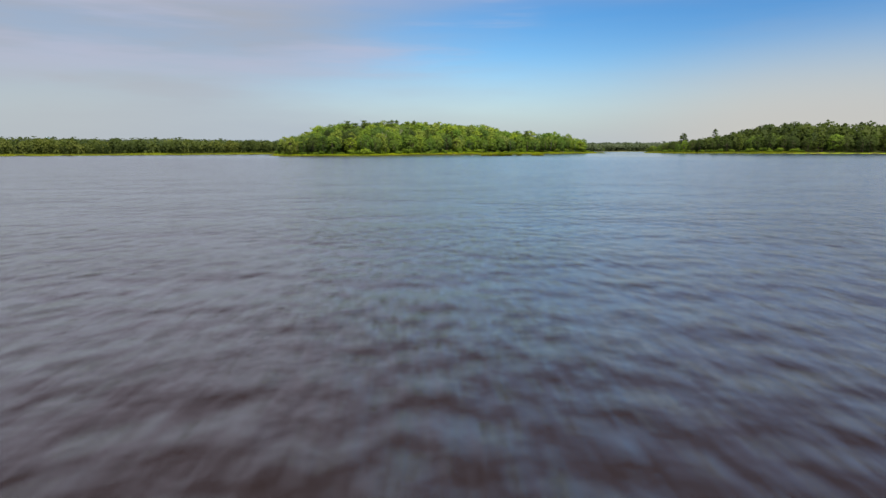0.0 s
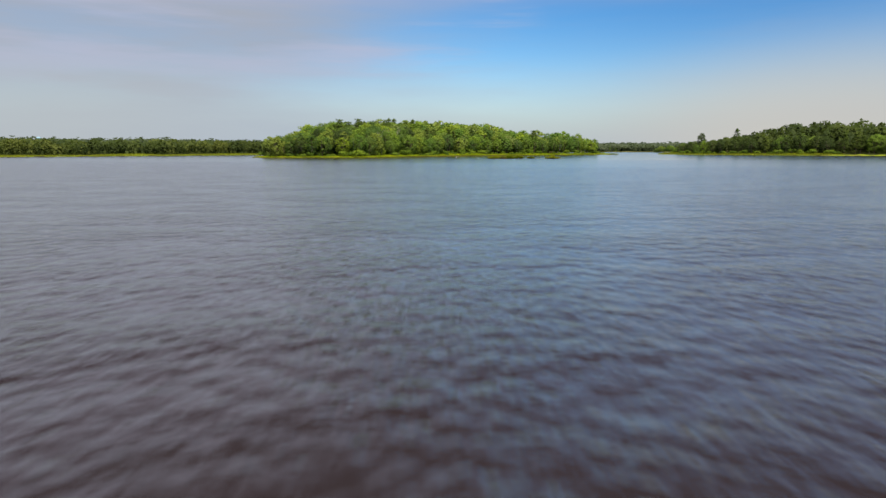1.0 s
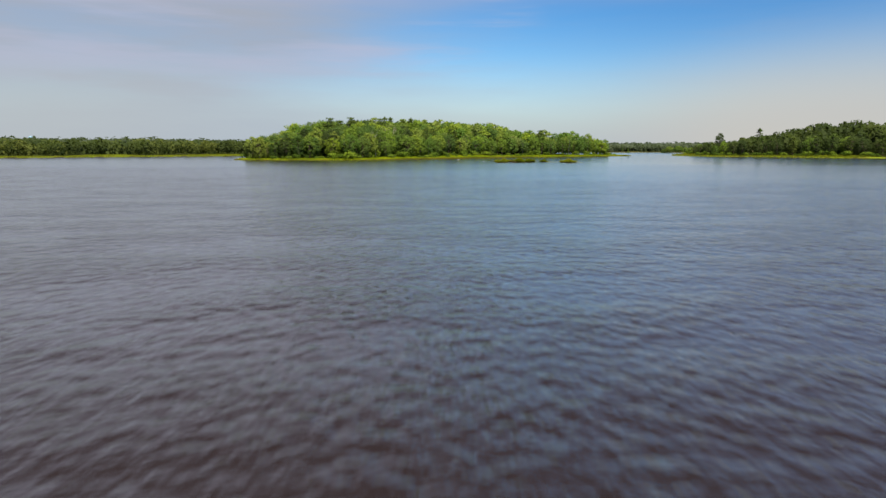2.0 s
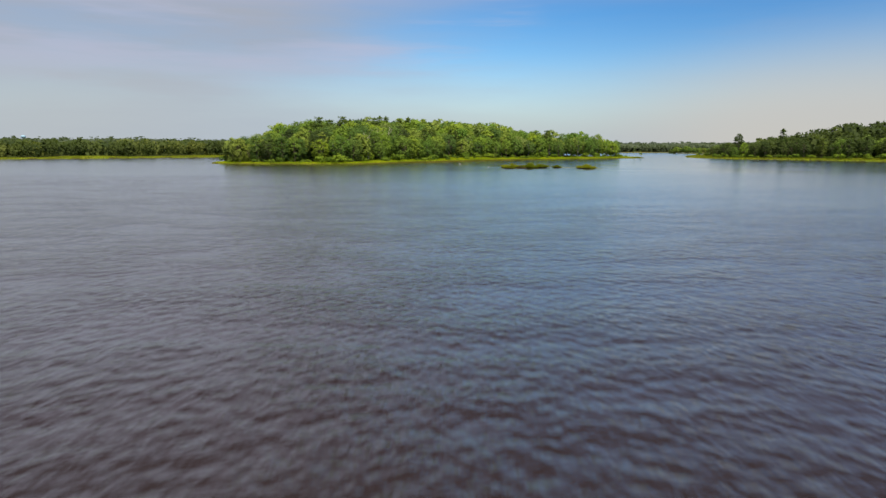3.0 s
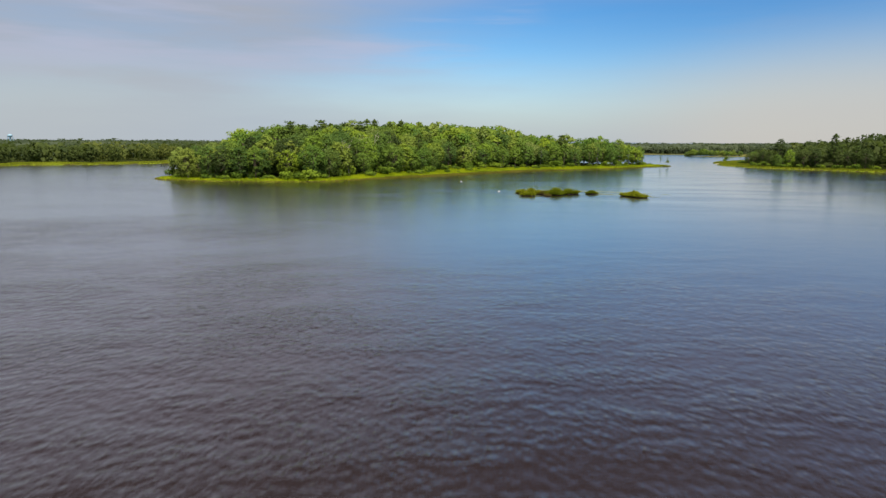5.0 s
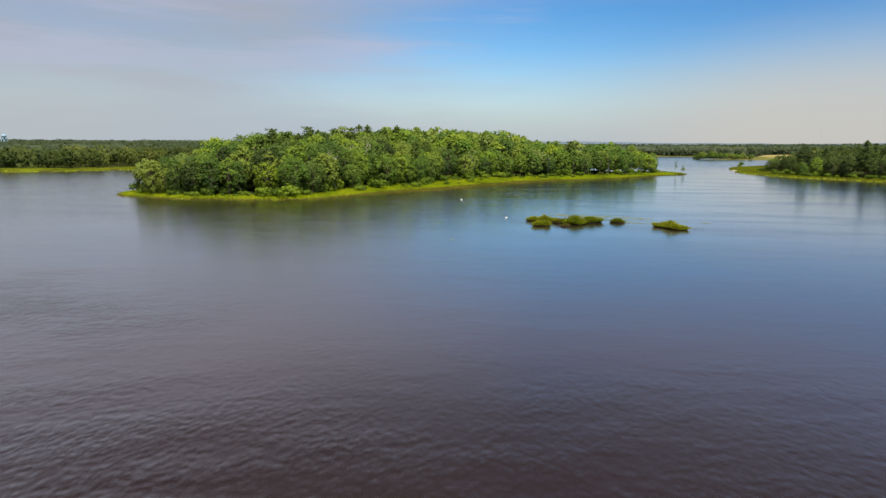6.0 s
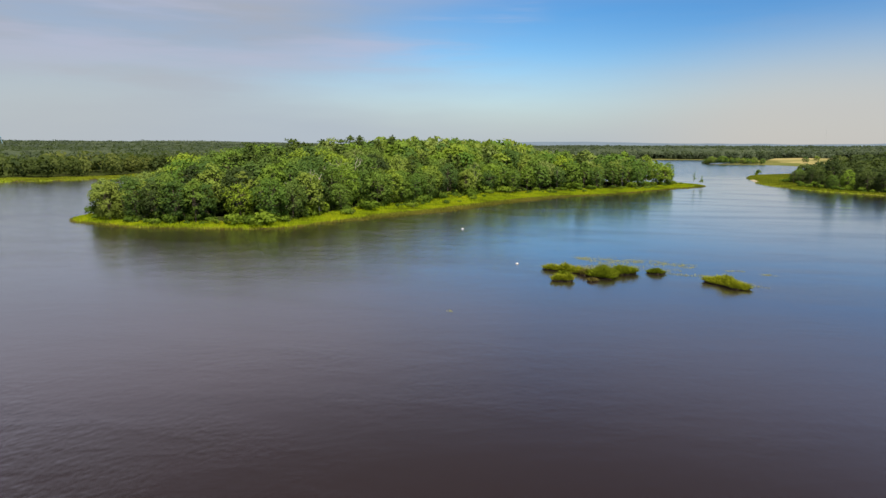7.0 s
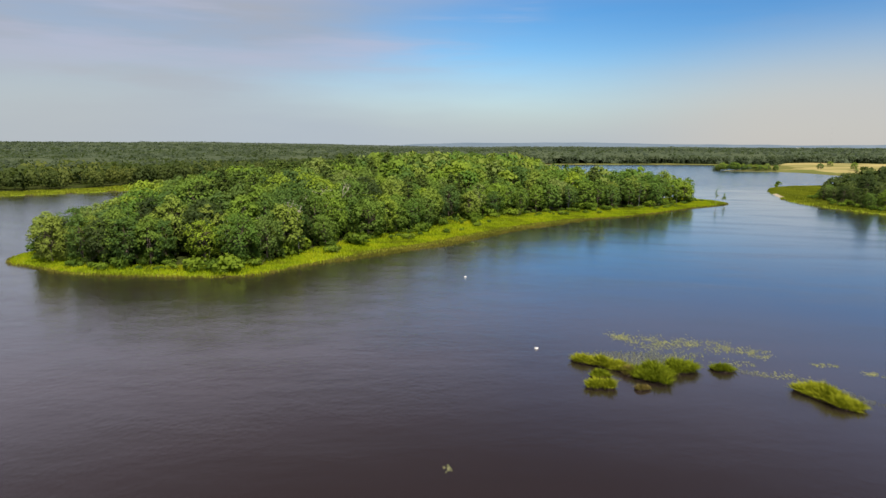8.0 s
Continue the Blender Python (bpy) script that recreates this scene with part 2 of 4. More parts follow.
def water_material():
    """Brown pond water under wind ripples, smoother in the lee of the island."""
    m, n = material("pond_water")
    place = n.add("ShaderNodeTexCoord").outputs["Object"]
    axes3 = n.add("ShaderNodeSeparateXYZ")
    n.link(place, axes3.inputs[0])
    x, y = axes3.outputs[0], axes3.outputs[1]
    gusts = n.noise(place, 0.014, 3.0, 0.55, stretch=(1.0, 2.6, 1.0), turn=12)
    lanes = n.noise(place, 0.05, 3.0, 0.6, stretch=(0.5, 2.2, 1.0), turn=-10)
    reach = n.math("ADD", y, n.math("MULTIPLY", x, 0.42))
    reach = n.math("ADD", reach, n.math("MULTIPLY", n.math("SUBTRACT", gusts, 0.5), 110.0))
    open_wind = n.math("SUBTRACT", 1.0, n.span(reach, 138.0, 224.0))
    mild = n.math("SUBTRACT", 1.0, n.span(reach, 300.0, 420.0))
    lee = n.math("MULTIPLY_ADD", n.span(lanes, 0.44, 0.70), 0.045, n.math("MULTIPLY", n.math("MULTIPLY", n.span(x, 15.0, -40.0), n.span(y, 272.0, 312.0)), 0.22))
    beyond = n.math("MULTIPLY", n.span(y, 590.0, 700.0), 0.85)
    open_wind = n.math("MAXIMUM", open_wind, beyond)
    wind = n.math("ADD", n.math("MULTIPLY", open_wind, 0.93), n.math("ADD", n.math("MULTIPLY", mild, 0.060), n.math("ADD", lee, 0.024)), clamp=True)
    calm = n.span(reach, 225.0, 315.0)
    film = n.math("ADD", n.math("MULTIPLY_ADD", calm, -0.06, 0.19), n.math("MULTIPLY", n.span(lanes, 0.40, 0.70), n.math("MULTIPLY", calm, 0.07)))
    left_train = n.noise(place, 2.5, 2.0, 0.5, stretch=(0.46, 1.0, 1.0), turn=48)
    right_train = n.noise(place, 2.5, 2.0, 0.5, stretch=(0.46, 1.0, 1.0), turn=142)
    head_train = n.noise(place, 1.9, 2.0, 0.5, stretch=(0.66, 1.0, 1.0), turn=6)
    fine = n.noise(place, 5.4, 3.0, 0.5, stretch=(0.7, 1.0, 1.0), turn=20)
    flaws = n.span(n.noise(place, 0.16, 3.0, 0.6, stretch=(0.7, 1.3, 1.0), turn=8), 0.34, 0.66)
    crest = n.math("SUBTRACT", 1.0, n.math("ABSOLUTE", n.math("MULTIPLY_ADD", head_train, 2.6, -1.3)))
    trains = n.math("ADD", n.math("MULTIPLY", left_train, 0.36), n.math("MULTIPLY", right_train, 0.36))
    height = n.math("ADD", n.math("ADD", trains, n.math("MULTIPLY", head_train, 0.34)), n.math("ADD", n.math("MULTIPLY", fine, 0.14), n.math("MULTIPLY", crest, 0.10)))
    height = n.math("MULTIPLY", height, n.math("MULTIPLY_ADD", flaws, 0.55, 0.64))
    height = n.math("MULTIPLY", height, n.math("MULTIPLY_ADD", n.span(x, 35.0, -75.0), 0.55, 0.85))
    height = n.math("MULTIPLY", height, wind)
    bump = n.add("ShaderNodeBump", Strength=1.0, Distance=0.195)
    n.link(height, bump.inputs["Height"])
    p = n.add("ShaderNodeBsdfPrincipled", IOR=1.333)
    n.link(n.mix(n.span(gusts, 0.3, 0.7), (0.0165, 0.0112, 0.0106), (0.0190, 0.0128, 0.0120)), p.inputs["Base Color"])
    n.link(film, p.inputs["Roughness"])
    n.link(bump.outputs[0], p.inputs["Normal"])
    p.inputs["Specular Tint"].default_value = (1.0, 0.88, 0.98, 1.0)
    p.inputs["Coat Weight"].default_value = 1.0
    p.inputs["Coat IOR"].default_value = 1.50
    n.link(film, p.inputs["Coat Roughness"])
    n.link(bump.outputs[0], p.inputs["Coat Normal"])
    finish(n, p.outputs[0])
    return m


WATER = water_material()

# ---------------------------------------------------------------- the plan
LAKE = [(-900, -700), (900, -700), (560, -300), (400, 0), (300, 180), (232, 300), (196, 370), (170, 428), (155, 460), (137, 490),
        (131, 517), (130, 545), (140, 582), (149, 616), (166, 650), (181, 663), (206, 673), (300, 700), (460, 715), (460, 740),
        (330, 762), (309, 827), (303, 926), (234, 945), (252, 975), (330, 1040), (360, 1120), (307, 1194), (169, 1179), (14, 1132),
        (-40, 1150), (-75, 1105), (-60, 960), (-75, 830), (-140, 735), (-205, 640), (-230, 572), (-255, 536), (-276, 519),
        (-297, 498), (-370, 420), (-520, 300), (-800, 60)]
ISLAND = [(-127.7, 350), (-118, 346), (-112, 343), (-102, 340), (-89, 339.5), (-77, 340), (-68, 342), (-64, 347), (-59, 354), (-53, 363),
          (-48, 371), (-42, 378), (-35, 384), (-28, 394), (-21, 407), (-12, 421), (0, 435), (13, 449), (29, 461), (45, 474), (62, 493),
          (79, 510), (94, 523), (95, 531), (92, 541), (82, 552), (58, 562), (28, 578), (0, 598), (-40, 618), (-80, 603), (-110, 562),
          (-125, 520), (-133, 470), (-137, 420), (-136, 390), (-133, 366), (-132, 356)]


def smooth_ring(points, rounds=2):
    p = np.array(points, float)
    for _ in range(rounds):
        q = np.roll(p, -1, 0)
        p = np.stack([0.75 * p + 0.25 * q, 0.25 * p + 0.75 * q], 1).reshape(-1, 2)
    return p


def inside_by(px, py, ring):
    """Signed distance to a closed ring, positive inside."""
    best = np.full(px.shape, 1e18)
    odd = np.zeros(px.shape, bool)
    for (ax, ay), (bx, by) in zip(ring, np.roll(ring, -1, 0)):
        dx, dy = bx - ax, by - ay
        s = np.clip(((px - ax) * dx + (py - ay) * dy) / (dx * dx + dy * dy + 1e-9), 0, 1)
        best = np.minimum(best, (px - ax - s * dx) ** 2 + (py - ay - s * dy) ** 2)
        cross = (ay > py) != (by > py)
        odd ^= cross & (px < dx * (py - ay) / (dy if abs(dy) > 1e-9 else 1e-9) + ax)
    return np.where(odd, 1.0, -1.0) * np.sqrt(best)


LAKE_RING, ISLAND_RING = smooth_ring(LAKE), smooth_ring(ISLAND, 1)


def waves2(px, py, size, seed=0.0):
    """Smooth uneven field of about -1 to 1, made of a few turned sines."""
    v = np.zeros(np.shape(px))
    for k in range(5):
        a = 1.7 * k + seed
        v = v + np.sin((px * math.cos(a) + py * math.sin(a)) / size * (1 + 0.37 * k) * 2.2 + 3.1 * k + seed) / (1 + 0.5 * k)
    return v / 2.6


def shore(px, py):
    """Metres inland of the nearest water's edge; minus in the water. Also the distance inside the island."""
    isl = inside_by(px, py, ISLAND_RING)
    land = np.maximum(-inside_by(px, py, LAKE_RING), isl)
    near = np.hypot(px, py - 450) < 900
    return land + np.where(near, 0.8 * waves2(px, py, 9.0) + 0.35 * waves2(px, py, 2.6, 2.0), 0), isl


def step(v, lo, hi):
    s = np.clip((v - lo) / (hi - lo), 0, 1)
    return s * s * (3 - 2 * s)


def ground_height(px, py):
    land, isl = shore(px, py)
    z = np.where(land < 0, -2.2 * step(-land, 0.0, 9.0), 0.30 * step(land, 0, 2.5) + 0.4 * step(land, 3, 16))
    z = z + step(isl, 12, 70) * (7.5 - 5.0 * step(px, -30, 50))
    z = z + np.where(isl < 0, step(land, 20, 160), 0) * (3.0 + 2.5 * waves2(px, py, 260.0))
    z = z + step(land, 2, 12) * (0.25 * waves2(px, py, 7.0) + 0.6 * waves2(px, py, 31.0, 1.0))
    far = np.hypot(px, py - 250)
    west = step(-px, 150, 1300)
    z = z + np.where(isl < 0, step(px, 150, 260) * step(land, 10, 60) * step(-py, -520, -420), 0) * 2.0
    z = z + np.where(isl < 0, step(px, 168, 215) * step(py, 400, 475) * step(-py, -600, -530) * step(land, 8, 40), 0) * 5.0
    z = z + step(far, 900, 2600) * (5 + 15 * west + 5 * waves2(px, py, 900.0))
    return z, land, isl


def lines(lo, hi, fine_lo, fine_hi, fine, grow, until=0.0, cap=8.0):
    mid = list(np.arange(fine_lo, fine_hi + 0.01, fine))
    s, v = fine, fine_hi
    while v < hi:
        s = min(s * grow, cap) if v < until else s * grow
        v += s
        mid.append(min(v, hi))
    s, v = fine, fine_lo
    while v > lo:
        s *= grow
        v -= s
        mid.insert(0, max(v, lo))
    return np.array(mid)


def sheet(name, xs, ys, zs, slots, pick):
    nx, ny = len(xs), len(ys)
    gx, gy = np.meshgrid(xs, ys)
    me = bpy.data.meshes.new(name)
    idx = np.arange(nx * ny).reshape(ny, nx)
    quads = np.stack([idx[:-1, :-1], idx[:-1, 1:], idx[1:, 1:], idx[1:, :-1]], -1).reshape(-1, 4)
    fill(me, np.stack([gx, gy, zs], -1).reshape(-1, 3), quads)
    for m in slots:
        me.materials.append(m)
    me.polygons.foreach_set("material_index", pick.astype(np.int32))
    me.polygons.foreach_set("use_smooth", np.ones(len(quads), bool))
    return new(name, me)


def fill(me, verts, faces):
    """Vertices and equal-sided faces from arrays into a mesh."""
    n, k = faces.shape
    me.vertices.add(len(verts))
    me.vertices.foreach_set("co", np.ascontiguousarray(verts, np.float32).ravel())
    me.loops.add(n * k)
    me.loops.foreach_set("vertex_index", faces.astype(np.int32).ravel())
    me.polygons.add(n)
    me.polygons.foreach_set("loop_start", np.arange(0, n * k, k, dtype=np.int32))
    me.update(calc_edges=True)
    return me


xs = lines(-4900, 4900, -142, 182, 2.0, 1.10, 480.0, 6.0)
ys = lines(-900, 4950, 330, 640, 2.0, 1.08, 1260.0, 7.0)
GX, GY = np.meshgrid(xs, ys)
GZ, GLAND, GISL = ground_height(GX, GY)


def mids(a):
    return (a[:-1, :-1] + a[1:, 1:] + a[1:, :-1] + a[:-1, 1:]) / 4


MEADOW_RING = smooth_ring([(246, 958), (298, 936), (303, 830), (318, 770), (460, 742), (760, 735), (980, 1000), (820, 1235), (470, 1240), (400, 1190), (372, 1110), (330, 1030)])


def marsh_width(px, py):
    """How far inland the open marsh reaches before the trees begin."""
    island_front = 5 + 13 * step(px, -75, -45) * (1 - step(px, 20, 60)) + 9 * step(px, 50, 92)
    east = 9 + 24 * step(py, 525, 610)
    v = np.where(px < -180, 26.0, np.where((px > 110) & (py < 720), east, island_front))
    v = np.where(py > 1090, 22.0, v)
    return v


def sandy(px, py):
    """The short beach in the notch of the eastern spit."""
    return np.hypot((px - 141.0) / 9.0, (py - 578.0) / 17.0) < 1.0


mx, my, ml = mids(GX), mids(GY), mids(GLAND)
mead = inside_by(mx, my, MEADOW_RING)
pick = np.where(ml < np.where(my > 720, -6.0, 0.15), 0, np.where(ml < marsh_width(mx, my) + 2 * waves2(mx, my, 11.0), 1, 2))
pick = np.where((my > 720) & (pick == 1), 4, pick)
pick = np.where((mead > 0) & (ml > 30 + 16 * waves2(mx, my, 60.0)) & (mx > 350 + 25 * waves2(mx, my, 45.0) - 0.35 * (my - 900)), 3, np.where((mead > 0) & (ml > 0), 4, pick))
pick = np.where((ml > -0.6) & (ml < 2.4) & sandy(mx, my), 5, pick)
ground = tagged(sheet("ground", xs, ys, GZ, (MUD, MARSH, FOREST_FLOOR, MEADOW, FAR_MARSH, SAND), pick.ravel()),
                "marshy and wooded ground round a brown pond", "ground", kind="structure")

wx = np.array([-4800, -900, -300, 0, 300, 900, 4800.0])
wy = np.array([-850, -300, 0, 300, 700, 1250.0])
water = tagged(sheet("water", wx, wy, np.zeros((len(wy), len(wx))), (WATER,), np.zeros(30)),
               "dark brown pond water with wind ripples reflecting the sky", "water", kind="structure")

# ---------------------------------------------------------------- growing things


def part(name, me, mat_, parent, label=""):
    me.materials.clear()
    me.materials.append(mat_)
    ob = new(name, me)
    ob.parent = parent
    if label:
        tagged(ob, label)
    return ob


def mesh_of(name, verts, faces, tint=None, normals=None):
    me = fill(bpy.data.meshes.new(name), np.asarray(verts), np.asarray(faces))
    if tint is not None:
        me.attributes.new("tint", "FLOAT", "POINT").data.foreach_set("value", np.ascontiguousarray(tint, np.float32))
    if normals is not None:
        # leaves share the soft rounding of the bough that they sit on
        n = np.repeat(normals, len(verts) // len(normals), 0)
        me.polygons.foreach_set("use_smooth", np.ones(len(me.polygons), bool))
        me.normals_split_custom_set_from_vertices(n / (np.linalg.norm(n, axis=1, keepdims=True) + 1e-9))
    return me


def leaf_quads(centres, normals, size, g, long=1.35):
    """A kite-shaped leaf spray at each centre, facing its normal."""
    n = len(centres)
    normals = normals / (np.linalg.norm(normals, axis=1, keepdims=True) + 1e-9)
    other = g.normal(size=(n, 3))
    a = np.cross(normals, other)
    a /= np.linalg.norm(a, axis=1, keepdims=True) + 1e-9
    b = np.cross(normals, a)
    s = (size * g.uniform(0.6, 1.35, n))[:, None]
    bend = normals * s * g.uniform(-0.25, 0.25, n)[:, None]
    quads = np.stack([centres - a * s * long * 0.5, centres - b * s * 0.5 + bend, centres + a * s * long * 0.5, centres + b * s * 0.5 + bend], 1)
    return quads.reshape(-1, 3), np.arange(4 * n).reshape(n, 4)


def tube(path, radii, sides=6):
    """A tapering tube along a path of points."""
    path, rings = np.asarray(path, float), []
    for i, (p, r) in enumerate(zip(path, radii)):
        d = path[min(i + 1, len(path) - 1)] - path[max(i - 1, 0)]
        d /= np.linalg.norm(d) + 1e-9
        a = np.cross(d, (0.3, 1.0, 0.1) if abs(d[2]) > 0.8 else (0, 0, 1.0))
        a /= np.linalg.norm(a) + 1e-9
        b = np.cross(d, a)
        turn = np.linspace(0, 2 * np.pi, sides, endpoint=False)[:, None]
        rings.append(p + r * (np.cos(turn) * a + np.sin(turn) * b))
    v = np.concatenate(rings)
    f = []
    for i in range(len(path) - 1):
        for k in range(sides):
            f.append((i * sides + k, i * sides + (k + 1) % sides, (i + 1) * sides + (k + 1) % sides, (i + 1) * sides + k))
    return v, np.array(f)


def joined(pieces):
    vs, fs, n = [], [], 0
    for v, f in pieces:
        vs.append(v)
        fs.append(f + n)
        n += len(v)
    return np.concatenate(vs), np.concatenate(fs)


def broadleaf(seed, height, radius, base, clumps, leaves, size, stout=0.018, skirt=5):
    """Trunk with limbs, and the leaves, of a broad-leaved tree that stands at the origin."""
    g = np.random.default_rng(seed)
    lean = g.normal(0, 0.35, 2)
    top = np.array([lean[0], lean[1], height * 0.86])
    bend = g.normal(0, 0.25, (6, 2))
    path = [np.array([top[0] * s + bend[i, 0] * s, top[1] * s + bend[i, 1] * s, top[2] * s - 0.4 * (i == 0)]) for i, s in enumerate(np.linspace(0, 1, 6))]
    thick = stout * height
    wood = [tube(path, thick * np.array([1.35, 1.0, 0.85, 0.65, 0.42, 0.15]), 7)]
    centre_z, half = height * (base + 1) / 2, height * (1 - base) / 2
    c = []
    spin = g.uniform(0, 6.3)
    for k in range(clumps):
        # boughs spread evenly round an uneven egg, the top ones smaller and higher
        up_ = 1 - 1.72 * (k + 0.5) / clumps + g.normal(0, 0.06)
        up_ = min(max(up_, -0.8), 1.0)
        flat_ = math.sqrt(1 - up_ * up_) ** 0.8
        a = spin + 2.39996 * k + g.normal(0, 0.28)
        bulge = 1 + 0.17 * math.sin(2 * a + seed) + 0.11 * math.sin(3 * a + 2.0 * seed)
        reach = g.uniform(0.52, 0.80) * bulge
        c.append((np.array([math.cos(a) * flat_ * radius * reach + lean[0] * 0.6, math.sin(a) * flat_ * radius * reach + lean[1] * 0.6,
                            centre_z + up_ * half * g.uniform(0.74, 0.93)]), radius * g.uniform(0.21, 0.36)))
    for a in np.linspace(0, 2 * np.pi, skirt, endpoint=False) + g.uniform(0, 6):
        c.append((np.array([math.cos(a) * radius * g.uniform(0.45, 0.8), math.sin(a) * radius * g.uniform(0.45, 0.8), height * g.uniform(0.09, 0.24)]), radius * g.uniform(0.22, 0.36)))
    centres, normals, rounds = [], [], []
    heart = np.array([lean[0] * 0.5, lean[1] * 0.5, height * 0.40])
    area = sum(r * r for _, r in c)
    for p, r in c:
        out_ = (p - heart) / (np.linalg.norm(p - heart) + 1e-9)
        k = int(leaves * 1.55 * r * r / area)
        d = g.normal(size=(k, 3))
        d /= np.linalg.norm(d, axis=1, keepdims=True)
        d = d[d @ (out_ + (0, 0, 0.35)) > -0.30]
        k = len(d)
        rr = r * g.uniform(0.45, 1.2, k)[:, None]
        centres.append(p + d * rr * (1.08, 1.08, 0.80))
        normals.append(d * (1, 1, 1.2) + (0, 0, 0.25) + g.normal(0, 0.42, (k, 3)))
        rounds.append(0.42 * d + 0.70 * out_ + (0, 0, 0.30) + g.normal(0, 0.30, (k, 3)))
        if g.random() < 0.6:
            start = path[int(g.integers(2, 5))]
            mid = (start + p) / 2 + (0, 0, -0.06 * height * g.random())
            wood.append(tube([start, mid, p], thick * np.array([0.42, 0.26, 0.08]), 4))
    lv, lf = leaf_quads(np.concatenate(centres), np.concatenate(normals), size, g)
    wv, wf = joined(wood)
    return (wv, wf), (lv, lf, None, np.concatenate(rounds))


def pine(seed, height, radius, base, tiers, leaves, size, spire=1.6):
    """A white pine: straight trunk and uneven level tiers of boughs."""
    g = np.random.default_rng(seed)
    lean = g.normal(0, 0.25, 2)
    path = [np.array([lean[0] * s, lean[1] * s, height * s - 0.4 * (s == 0)]) for s in np.linspace(0, 1, 6)]
    thick = 0.015 * height
    wood = [tube(path, thick * np.array([1.3, 1.0, 0.8, 0.6, 0.38, 0.08]), 7)]
    centres, normals, rounds = [], [], []
    boughs = []
    for i in range(tiers):
        s = base + (1 - base) * (i + g.uniform(-0.25, 0.25)) / tiers
        wide = radius * (1.06 - (s - base) / (1 - base)) ** 0.48 * g.uniform(0.62, 1.1)
        for a in np.linspace(0, 2 * np.pi, 5, endpoint=False) + g.uniform(0, 6):
            if g.random() < 0.84:
                boughs.append((s, wide * g.uniform(0.5, 1.15) + 0.35, a + g.normal(0, 0.3)))
    total = sum(b[1] for b in boughs)
    for s, long, a in boughs:
        root = np.array([lean[0] * s, lean[1] * s, height * s])
        d = np.array([math.cos(a), math.sin(a), g.uniform(0.02, 0.30)])
        tip = root + d * long
        wood.append(tube([root, (root + tip) / 2, tip], thick * np.array([0.28, 0.18, 0.05]), 4))
        k = max(3, int(leaves * long / total))
        u = g.uniform(0.30, 1.05, k) ** 0.8
        off = g.normal(0, 0.17, (k, 3)) * (long * 0.9 + 0.5) * (1, 1, 0.42)
        centres.append(root + u[:, None] * (tip - root) + off + (0, 0, 0.12))
        normals.append(np.array([0, 0, 1.0]) + d * 0.3 + g.normal(0, 0.5, (k, 3)))
        rounds.append(np.array([0, 0, 0.75]) + d * 0.7 + off * (0.8, 0.8, 1.6) + g.normal(0, 0.2, (k, 3)))
    k = leaves // 11
    drop = spire * g.random(k) ** 0.8
    spin = g.uniform(0, 2 * np.pi, k)
    far_out = (0.25 + 1.35 / spire * drop) * np.sqrt(g.random(k))
    centres.append(np.stack([lean[0] + np.cos(spin) * far_out, lean[1] + np.sin(spin) * far_out, height + 0.1 - drop], -1))
    normals.append(g.normal(0, 0.6, (k, 3)) + (0, 0, 1.0))
    rounds.append(np.stack([np.cos(spin), np.sin(spin), 0.8 + 0 * spin], -1) + g.normal(0, 0.2, (k, 3)))
    lv, lf = leaf_quads(np.concatenate(centres), np.concatenate(normals), size, g)
    wv, wf = joined(wood)
    return (wv, wf), (lv, lf, None, np.concatenate(rounds))


def dead_tree(seed, height, spread):
    """Bare trunk and forking boughs."""
    g = np.random.default_rng(seed)
    pieces = []

    def grow(p, d, long, r, depth):
        q = p + d * long * 0.5 + g.normal(0, 0.06, 3) * long
        e = p + d * long
        pieces.append(tube([p, q, e], (r, r * 0.75, r * 0.45), 5))
        if depth:
            for _ in range(3):
                nd = d * 0.7 + g.normal(0, spread, 3) + (0, 0, 0.15)
                grow(p + d * long * g.uniform(0.55, 1.0), nd / np.linalg.norm(nd), long * g.uniform(0.4, 0.65), r * 0.45, depth - 1)

    grow(np.array([0, 0, -0.4]), np.array([g.normal(0, 0.06), g.normal(0, 0.06), 1.0]), height * 0.6, 0.010 * height, 3)
    return joined(pieces)


def bush(seed, height, radius, leaves, size):
    g = np.random.default_rng(seed)
    stems = [tube([(0, 0, -0.2), (d[0] * radius * 0.3, d[1] * radius * 0.3, height * 0.4), (d[0] * radius * 0.6, d[1] * radius * 0.6, height * 0.8)],
                  (0.05, 0.035, 0.012), 4) for d in g.normal(0, 0.6, (5, 2))]
    cs, ns, rs = [], [], []
    for _ in range(6):
        p = np.array([*(g.normal(0, 0.42, 2) * radius), height * g.uniform(0.35, 0.68)])
        k = leaves // 6
        d = g.normal(size=(k, 3))
        d /= np.linalg.norm(d, axis=1, keepdims=True)
        q = p + d * np.array([radius * 0.52, radius * 0.52, height * 0.36]) * g.uniform(0.6, 1.05, k)[:, None]
        q[:, 2] = np.maximum(q[:, 2], 0.08)
        cs.append(q)
        ns.append(d + g.normal(0, 0.4, (k, 3)))
        rs.append(d + (0, 0, 0.3) + g.normal(0, 0.25, (k, 3)))
    return joined(stems), (*leaf_quads(np.concatenate(cs), np.concatenate(ns), size, g), None, np.concatenate(rs))


def thing(name, label, category, group, wood, leaves, bark, leaf, wood_name="trunk", leaf_name="crown"):
    """The first of a kind, with its parts; it is moved to its place by the first use."""
    root = new(name)
    tagged(root, label, category, group)
    part(wood_name, mesh_of(wood_name, *wood), bark, root)
    if leaves is not None:
        part(leaf_name, mesh_of(leaf_name, *leaves), leaf, root)
    return root


